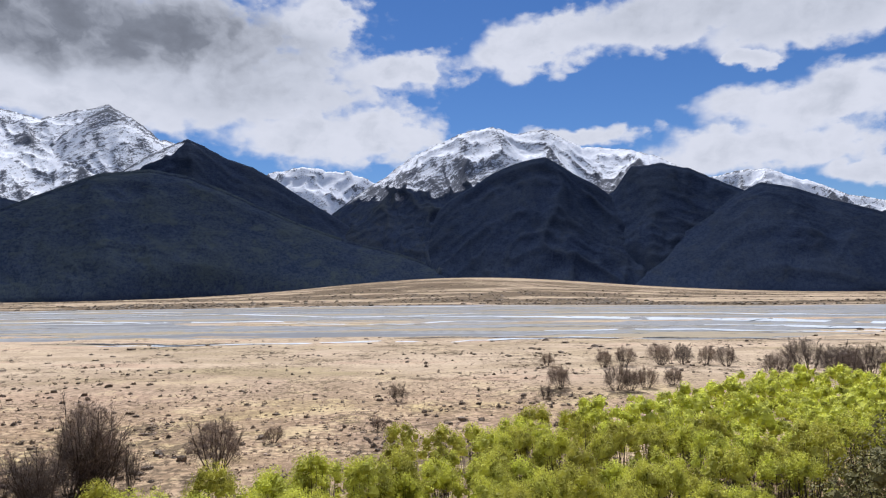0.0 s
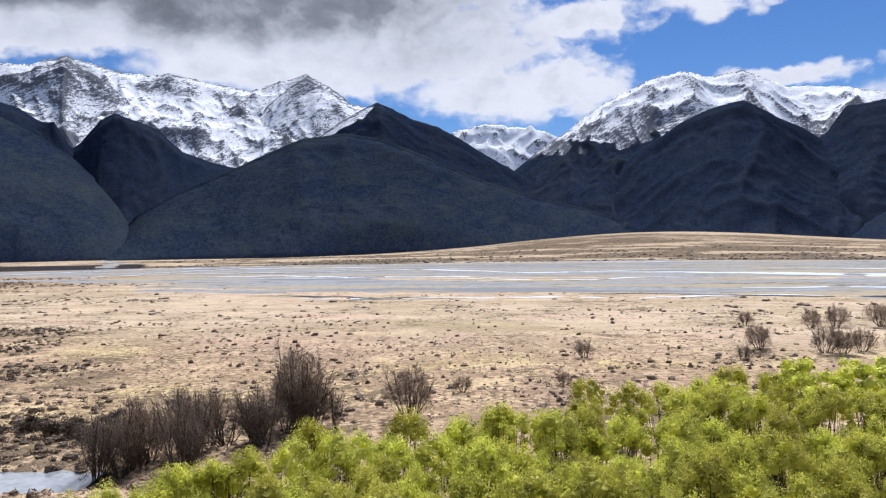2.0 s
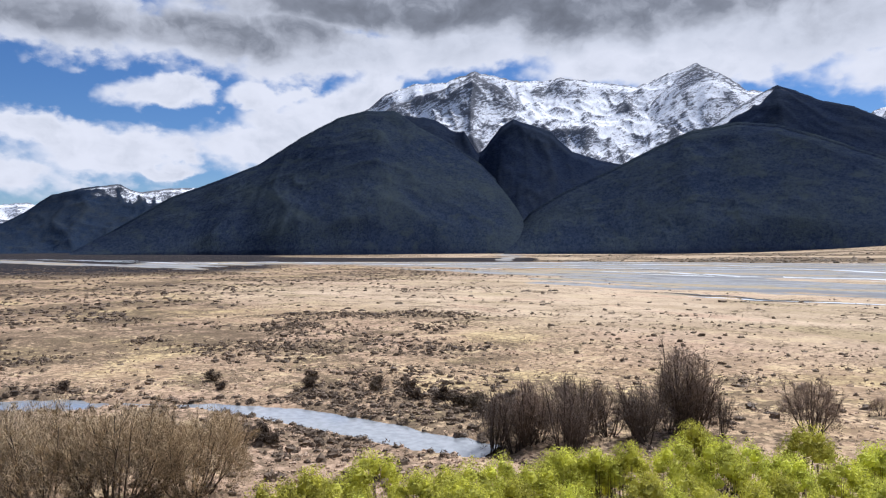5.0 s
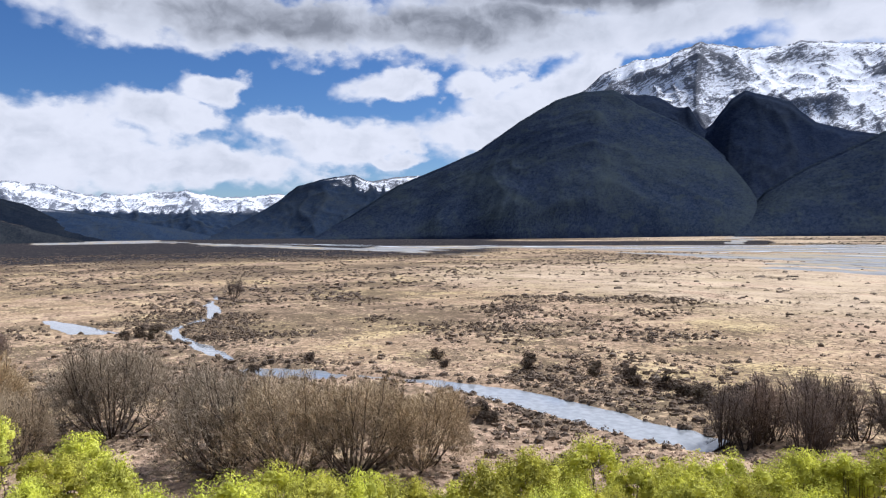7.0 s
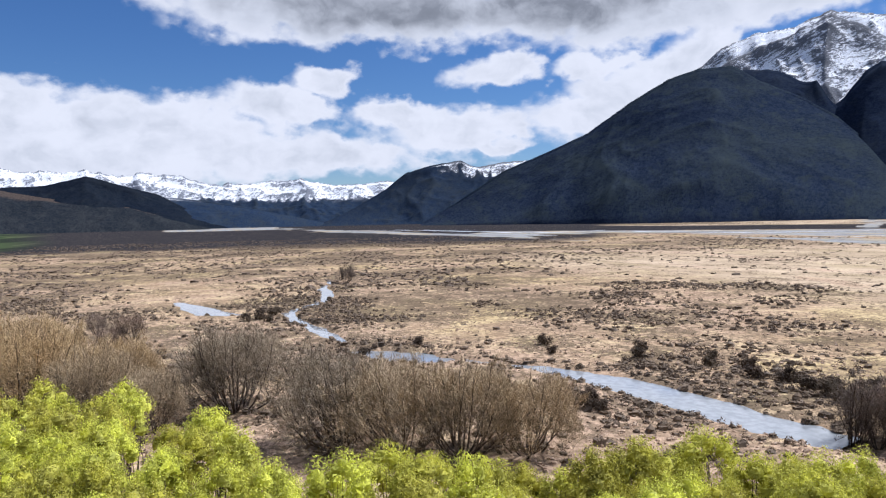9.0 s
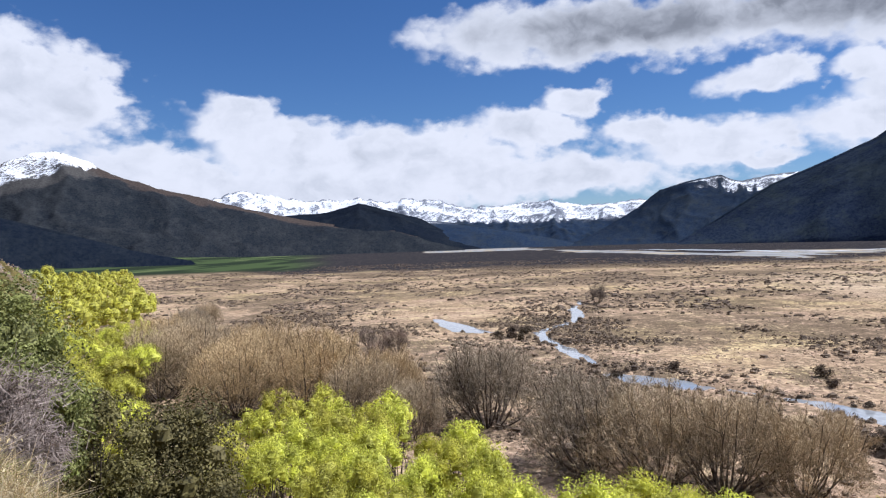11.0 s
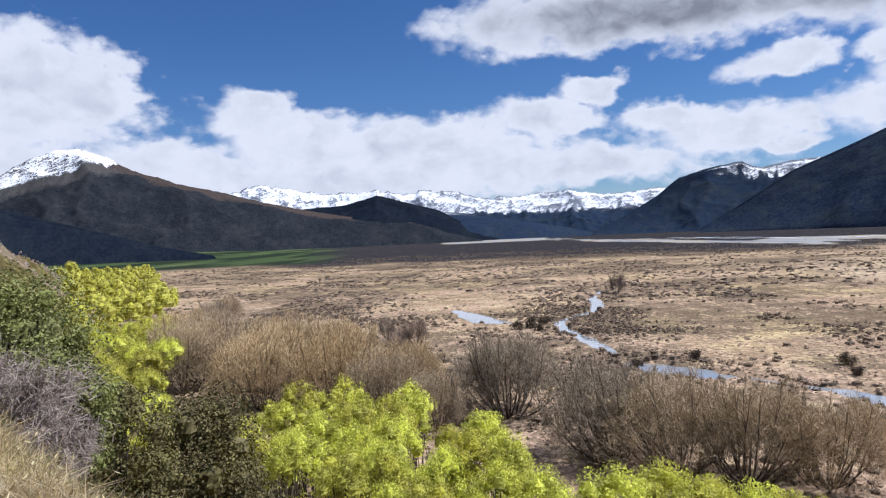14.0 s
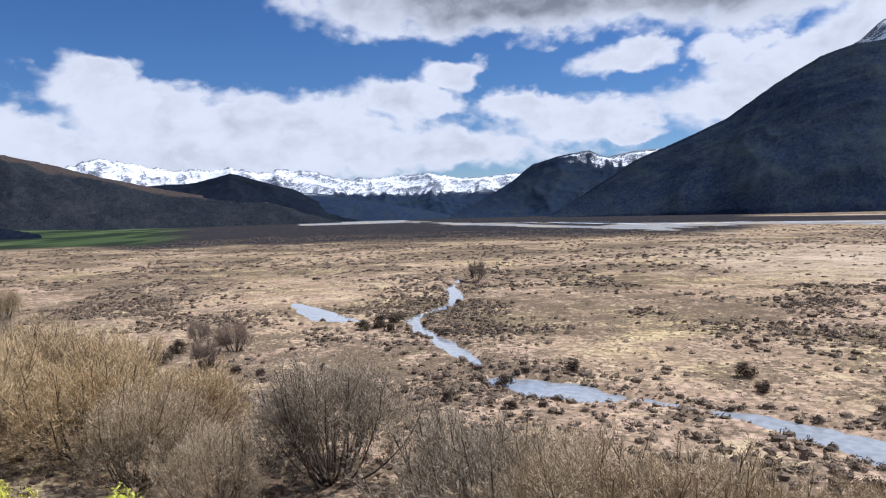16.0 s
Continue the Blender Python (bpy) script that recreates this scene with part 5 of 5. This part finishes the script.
# leafless willows on the flats
gold = [(-70, 3, 1.05), (-80, -16, 1.0), (-84, -25, 1.1), (-93, -35, 1.1), (-82, -8, 0.85), (-90, -18, 1.05), (-99, -28, 1.1), (-104, -40, 1.1), (-115, -48, 1.0), (-77, -24, 1.0), (-86, -36, 1.1),
        (-56, 10.5, 0.95), (-53, 14.5, 0.95), (-50, 18.5, 0.9), (-49, 23.5, 0.8), (-66, -4, 0.7), (-72, -10, 0.85), (-135, -52, 0.85), (-152, -56, 0.85), (-171, -60, 0.8), (-122, -40, 0.7)]
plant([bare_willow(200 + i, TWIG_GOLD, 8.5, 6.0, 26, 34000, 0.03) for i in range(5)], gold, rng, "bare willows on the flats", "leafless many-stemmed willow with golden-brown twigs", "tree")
grey = [(-22.8, 71.5, 0.74), (-36.6, 78.2, 0.35), (-42, 53, 0.6), (20.3, 126, 0.6), (29.3, 123, 0.6), (31.5, 122, 0.5), (35, 125, 0.52), (41.6, 131, 0.47), (16, 114, 0.32), (-7.2, 113.5, 0.4), (-8.4, 91, 0.25), (-20, 84, 0.3),
        (23.3, 162.5, 0.42), (35.7, 160.5, 0.56), (40.6, 162.5, 0.62), (49, 162.5, 0.7), (54.1, 162.5, 0.66), (59.4, 162.5, 0.6), (63.2, 160.5, 0.64), (64, 138, 0.74), (74.6, 147.5, 0.96), (73.5, 130.5, 0.88), (82, 138, 0.88), (78, 142, 0.9), (90, 140, 0.95),
        (-206, 41, 0.75), (-122, -10, 0.6), (-130, -16, 0.5), (-114, -13, 0.5)]
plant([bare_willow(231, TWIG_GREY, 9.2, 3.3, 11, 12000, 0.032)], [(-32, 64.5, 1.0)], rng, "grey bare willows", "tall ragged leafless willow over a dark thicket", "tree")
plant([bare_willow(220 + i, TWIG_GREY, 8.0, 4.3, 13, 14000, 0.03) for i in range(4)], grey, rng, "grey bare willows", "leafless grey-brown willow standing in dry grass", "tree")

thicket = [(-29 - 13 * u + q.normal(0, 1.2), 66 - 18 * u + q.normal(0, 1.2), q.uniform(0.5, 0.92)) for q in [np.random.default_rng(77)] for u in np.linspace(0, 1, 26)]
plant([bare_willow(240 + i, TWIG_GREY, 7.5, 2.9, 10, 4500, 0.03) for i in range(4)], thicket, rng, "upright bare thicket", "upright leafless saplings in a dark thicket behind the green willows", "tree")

# shrubs by the water
scrub = [(-58.5, 34.5, 0.9), (-57.2, 35, 0.7), (-94, 21, 0.9), (-98, 30, 0.7), (-137, 11, 1.1), (-141, 14, 1.0), (-135, 8, 0.9), (-133, 12, 0.8), (-128, -12, 0.9), (-120, -14, 0.8), (-116, -18, 0.9), (-112, -12, 0.8), (-124, -18, 1.0),
         (-56, 58, 1.0), (-53, 58, 0.9), (-50, 57, 1.0), (-59, 59, 0.9), (-62, 57, 0.8), (-47, 58, 0.9), (-66, 60, 0.8), (-52, 63, 0.8), (-84, 44, 0.7), (-76, 52, 0.8), (-80, 55, 0.8), (-90, 46, 0.8), (-54.5, 60, 0.9), (-48.5, 60.5, 0.8), (-44, 59, 0.7), (-69, 57, 0.7), (-72, 60, 0.7),
         (-108, -8, 0.6), (-105, -5, 0.5), (-106, 2, 0.5), (-100, -8, 0.5), (-88, 14, 0.6), (-84, 19, 0.5)]
plant([leafy_bush("shrub", 300 + i, SHRUB_LEAF, 3.0, 2.2, 0.15, 2200, 18) for i in range(4)], scrub, rng, "dark shrubs on the flats", "dark brown thorny shrub in dry grass near the stream", "shrub")


# bushes on the bank
def one(ob, az, d, label, category, turn=0.0, sink=0.1, scale=1.0):
    x, y = polar(az, d)
    ob.matrix_basis = Matrix.Translation((x, y, ground_at(x, y) - sink)) @ Matrix.Rotation(turn, 4, "Z") @ Matrix.Scale(scale, 4)
    return tagged(ob, label, category)


one(leafy_bush("broadleaf_bush", 401, BUSH_LEAF, 3.9, 4.6, 0.085, 42000, 60), 124.5, 16.4, "dense dark green broadleaf bush on the bank", "bush", sink=0.3)
one(leafy_bush("broadleaf_bush", 402, BUSH_LEAF, 2.0, 3.7, 0.08, 18000, 36), 121.0, 14.6, "upright glossy green bush beside a dead shrub", "bush")
one(twiggy_bush("dead_shrub", 403, DEAD_TWIG, 2.1, 1.7, 6500, 0.006), 124.4, 10.0, "dead grey twiggy shrub on the grassy bank", "shrub")
one(twiggy_bush("dead_shrub", 404, DEAD_TWIG, 1.5, 1.3, 4500, 0.006), 122.0, 8.8, "dead grey twiggy shrub beside a green bush", "shrub")
for i, (az, d, k) in enumerate([(126.4, 31, 1.0), (129.6, 34, 1.15), (131.8, 38, 1.1), (127.6, 40, 1.2), (130.4, 52, 1.5), (134.5, 33, 1.0), (125.2, 44, 1.2), (124.2, 36, 0.9), (123.2, 52, 1.2), (126.0, 58, 1.3), (128.4, 63, 1.4), (131.2, 66, 1.4), (133.4, 58, 1.2), (122.2, 66, 1.3), (124.6, 74, 1.3), (136.0, 44, 1.1), (127.0, 50, 0.9), (121.6, 44, 1.0), (120.8, 57, 1.1), (126.8, 36, 0.9), (128.8, 45, 1.1), (132.6, 47, 1.2), (123.6, 46, 1.0), (130.2, 35, 0.9), (125.4, 64, 1.2), (129.8, 72, 1.5), (127.4, 70, 1.3)]):
    one(leafy_bush("hillside_bush", 430 + i, (BUSH_LEAF, OLIVE_LEAF)[i % 2], 3.8 * k, 3.5 * k, 0.16, 6000, 18), az, d, "green bush on the slope under the hillside", "bush")
one(leafy_bush("olive_shrub", 405, OLIVE_LEAF, 6.0, 9.6, 0.14, 26000, 40), 111.2, 27.0, "dark olive shrub with shaded hollow at the bank foot", "shrub")
one(leafy_bush("olive_shrub", 406, OLIVE_LEAF, 3.3, 8.6, 0.12, 17000, 32), 117.0, 24.0, "tall olive green shrub below the bank", "shrub")
one(leafy_bush("olive_shrub", 407, OLIVE_LEAF, 3.6, 5.0, 0.12, 9000, 22), 117.5, 29.0, "olive green shrub in front of the willow strip", "shrub")
one(twiggy_bush("dead_shrub", 408, DEAD_TWIG, 2.2, 2.6, 1500, 0.008), 104.5, 22.0, "pale bleached twiggy shrub at the bank foot", "shrub")
one(leafy_bush("flecked_shrub", 409, OLIVE_LEAF, 4.2, 4.8, 0.13, 6000, 20), -31.0, 25.0, "green shrub with pale flecked leaves", "shrub")
one(leafy_bush("broadleaf_bush", 410, BUSH_LEAF, 4.6, 5.2, 0.16, 6000, 22), 133.6, 46.0, "green broadleaf tree under the hillside", "bush")
one(leafy_bush("broadleaf_bush", 411, BUSH_LEAF, 3.6, 3.6, 0.15, 4000, 18), 130.6, 42.0, "rounded green bush under the hillside", "bush")
one(leafy_bush("broadleaf_bush", 412, OLIVE_LEAF, 4.2, 3.2, 0.15, 4000, 18), 128.4, 38.0, "light green shrub in a hollow of the hillside", "bush")
one(twiggy_bush("dead_shrub", 413, TWIG_GREY, 3.0, 1.6, 2200, 0.01), 131.5, 27.0, "brown twiggy shrub on dry grass", "shrub")
one(twiggy_bush("dead_shrub", 414, TWIG_GREY, 2.4, 1.4, 1800, 0.01), 128.6, 24.0, "brown twiggy shrub beside green bushes", "shrub")


# ---- grass and scrub, uncounted ----
def scatter(name, label, category, material, spots, build):
    soup = Soup()
    build(soup, spots)
    tagged(new(name, soup.mesh(name, material)), label, category, kind="stuff")


def blades(soup, P, rng, tall, per, lean=0.5, width=0.006):
    n = len(P) * per
    base = np.repeat(P, per, 0) + np.c_[rng.normal(0, 0.07, (n, 2)), np.zeros(n)]
    d = unit(np.c_[rng.normal(0, lean, (n, 2)), np.ones(n)])
    L = tall * rng.uniform(0.45, 1.15, (n, 1))
    mid = base + d * L * 0.55
    tip = mid + unit(d + np.c_[rng.normal(0, 0.7, (n, 2)), np.full(n, -0.45)]) * L * 0.5
    side = unit(np.cross(d, rng.normal(0, 1, (n, 3)))) * width
    v = np.stack([base - side, base + side, mid + side * 0.8, mid - side * 0.8, tip], 1)
    i = np.arange(n)[:, None] * 5
    soup.add(v, np.concatenate([i + np.array([[0, 1, 2]]), i + np.array([[0, 2, 3]]), i + np.array([[3, 2, 4]])]))


def bank_points(n, a0, a1, r0, r1, seed, per):
    """Tufts on the bank: several close roots round each centre, tall and short patches."""
    g = np.random.default_rng(seed)
    a, r = g.uniform(a0, a1, n), r0 * (r1 / r0) ** g.uniform(0, 1, n)
    x, y = polar(np.repeat(a, per), np.repeat(r, per))
    size = np.repeat(g.uniform(0.6, 1.3, n), per)
    x, y = x + g.normal(0, 0.075, n * per) * size, y + g.normal(0, 0.075, n * per) * size
    keep = NX * x + NY * y < 2.0 + 0.03 * np.hypot(x, y)
    x, y = x[keep], y[keep]
    return np.c_[x, y, land(x, y) - 0.02]


g = np.random.default_rng(9)
P = bank_points(2600, 112, 143, 3.2, 36, 1, 5)
lush = fbm(P[:, 0] * 0.45, P[:, 1] * 0.45, 3, 77)
scatter("dry_grass", "long dry straw-coloured grass on the bank", "grass", STRAW, P[lush < 0.54], lambda soup, p: blades(soup, p, g, 0.46, 8, 0.5, 0.0042))
scatter("green_grass", "fresh green grass growing through the dry blades", "grass", FRESH, P[lush > 0.44], lambda soup, p: blades(soup, p, g, 0.4, 8, 0.55, 0.0042))
P = bank_points(1500, 112, 143, 3.2, 24, 3, 3)
scatter("seed_heads", "pale seed heads above the bank grass", "grass", STRAW, P, lambda soup, p: soup.leaves(p + np.array([0, 0, 0.34]) + g.normal(0, 0.1, p.shape), g.normal(0, 1, p.shape), g.uniform(0.03, 0.07, len(p)), g, 0.3, 0.25))


def scrub_points(n, r0, r1, seed, power):
    q = np.random.default_rng(seed)
    az, r = q.uniform(-36, 136, n), (r0 ** power + (r1 ** power - r0 ** power) * q.uniform(0, 1, n)) ** (1 / power)
    x, y = polar(az, r)
    z = land(x, y)
    gr, sc, fi = cover(x, y)[:3]
    dense = fbm(x * 0.045, y * 0.045, 4, 91)
    ok = (z > -0.1) & (z < 3) & (gr < 0.3) & (fi < 0.3) & (q.uniform(0, 1, n) < np.clip((sc * 0.8 + 0.08) * smooth(dense, 0.36, 0.62) * (0.3 + 0.7 * smooth(az, 30, 44)) + 0.015, 0, 1)) & (NX * x + NY * y > 17)
    return np.c_[x, y, z][ok], q


def clumps(soup, P, q, size, lumps, flat=0.6, fine=0):
    """Low rounded cushions, a few lumps to each plant."""
    n = len(P)
    big = size * q.uniform(0.3, 1.0, n) ** 1.4
    for k in range(lumps):
        at = P + np.c_[q.normal(0, 0.55, (n, 2)) * big[:, None] * (k > 0), np.zeros(n) - 0.05]
        w = big * q.uniform(0.35, 0.75, n)
        soup.lump(at, np.stack([w * q.uniform(0.8, 1.5, n), w * q.uniform(0.8, 1.5, n), w * flat * q.uniform(0.6, 1.4, n)], -1), q, 5, 2, 0.0, 0.22)
    if not fine:
        return
    d = unit(q.normal(0, 1, (n, fine, 3)))
    d[:, :, 2] = np.abs(d[:, :, 2])
    at = P[:, None, :] + d * big[:, None, None] * np.array([0.6, 0.6, flat * 0.8])
    soup.leaves(at.reshape(-1, 3), d.reshape(-1, 3), np.repeat(big * 0.36, fine), q, -0.6, 0.42, True)


P, q = scrub_points(80000, 38, 200, 21, 1.4)
scatter("low_scrub", "low dark brown scrub dotted over the dry flats", "scrub", SCRUB_LEAF, P, lambda soup, p: clumps(soup, p, q, 0.85, 1, 0.8, 16))
P, q = scrub_points(90000, 190, 800, 22, 1.3)
scatter("far_scrub", "scattered dark scrub on the distant flats", "scrub", SCRUB_LEAF, P, lambda soup, p: clumps(soup, p, q, 1.7, 1, 0.5, 4))
q = np.random.default_rng(35)
a, r = q.uniform(-40, 38, 16000), q.uniform(700, 1500, 16000)
x, y = polar(a, r)
past = y - np.interp(x, BED_X, BED_FAR)
ok = (past > 4) & (q.uniform(0, 1, 16000) < smooth(fbm(x * 0.006, y * 0.02, 4, 57), 0.42, 0.56) * np.clip(np.exp(-past / 420), 0, 1) + 0.9 * np.exp(-(past / 30) ** 2))
P = np.c_[x, y, land(x, y)][ok]
scatter("fan_scrub", "dark brown scrub along the far bank and on the fan", "scrub", SCRUB_LEAF, P, lambda soup, p: clumps(soup, p, q, 5.0, 1, 0.45))
q = np.random.default_rng(31)
a, r = q.uniform(-10, 112, 36000), 30 * (140 / 30) ** q.uniform(0, 1, 36000)
x, y = polar(a, r)
z = land(x, y)
ok = (z > -0.05) & (z < 2) & (NX * x + NY * y > 17) & (fbm(x * 0.12, y * 0.12, 3, 95) > 0.36)
P = np.c_[x, y, z][ok]
scatter("tussock_grass", "pale tan tussock tufts on the flats", "grass", TUSSOCK, P, lambda soup, p: clumps(soup, p, q, 0.4, 1, 0.9, 5))

q = np.random.default_rng(61)
a, r = q.uniform(117, 141, 14000), q.uniform(45, 330, 14000)
x, y = polar(a, r)
z = land(x, y)
belt = fbm(x * 0.05, y * 0.05, 4, 99)
P = np.c_[x, y, z][(z > 1.0) & (belt > 0.5)]
scatter("hillside_scrub", "dark green and brown scrub on the steep hillside", "scrub", OLIVE_LEAF, P, lambda soup, p: clumps(soup, p, q, 1.0, 1, 0.9, 14))
P = np.c_[x, y, z][(z > 1.0) & (belt < 0.44)]
scatter("hillside_tussock", "bleached tussock on the steep hillside", "grass", TUSSOCK, P, lambda soup, p: clumps(soup, p, q, 0.6, 1, 0.9, 9))
d, top = line_distance(x, y, SPUR)
P = np.c_[x, y, z][(z > 2.0) & (d < 9) & (fbm(x * 0.08, y * 0.08, 3, 101) > 0.54)]
scatter("hillside_rocks", "grey weathered rock outcrops along the hillside crest", "rock", CRAG, P, lambda soup, p: clumps(soup, p, q, 0.9, 2, 0.9))


def seed_stalks(soup, q, count):
    """Tall bleached grass stalks with drooping heads at the edge of the bank."""
    for i in range(count):
        x, y = polar(q.uniform(107, 117), q.uniform(5.2, 7.2))
        base = np.array([x, y, ground_at(x, y)])
        side = np.array([*polar(q.uniform(10, 70), 1.0), 0.0])
        t = np.linspace(0, 1, 7)[:, None]
        L = q.uniform(0.7, 1.15)
        path = base + np.array([0, 0, 1.0]) * L * t * (1 - 0.35 * t) + side * L * 0.75 * t ** 1.8
        soup.tube(path, 0.008, 0.004, 3)
        head = path[-1]
        n = 26
        u = q.uniform(0, 1, (n, 1))
        at = path[-2] + (head - path[-2]) * (0.2 + 1.2 * u)
        soup.leaves(at, q.normal(0, 1, (n, 3)), 0.075, q, 0.8, 0.35)


soup, q = Soup(), np.random.default_rng(71)
seed_stalks(soup, q, 24)
tagged(new("seed_grass", soup.mesh("seed_grass", STRAW)), "bleached grass stalks with drooping seed heads", "grass", kind="stuff")
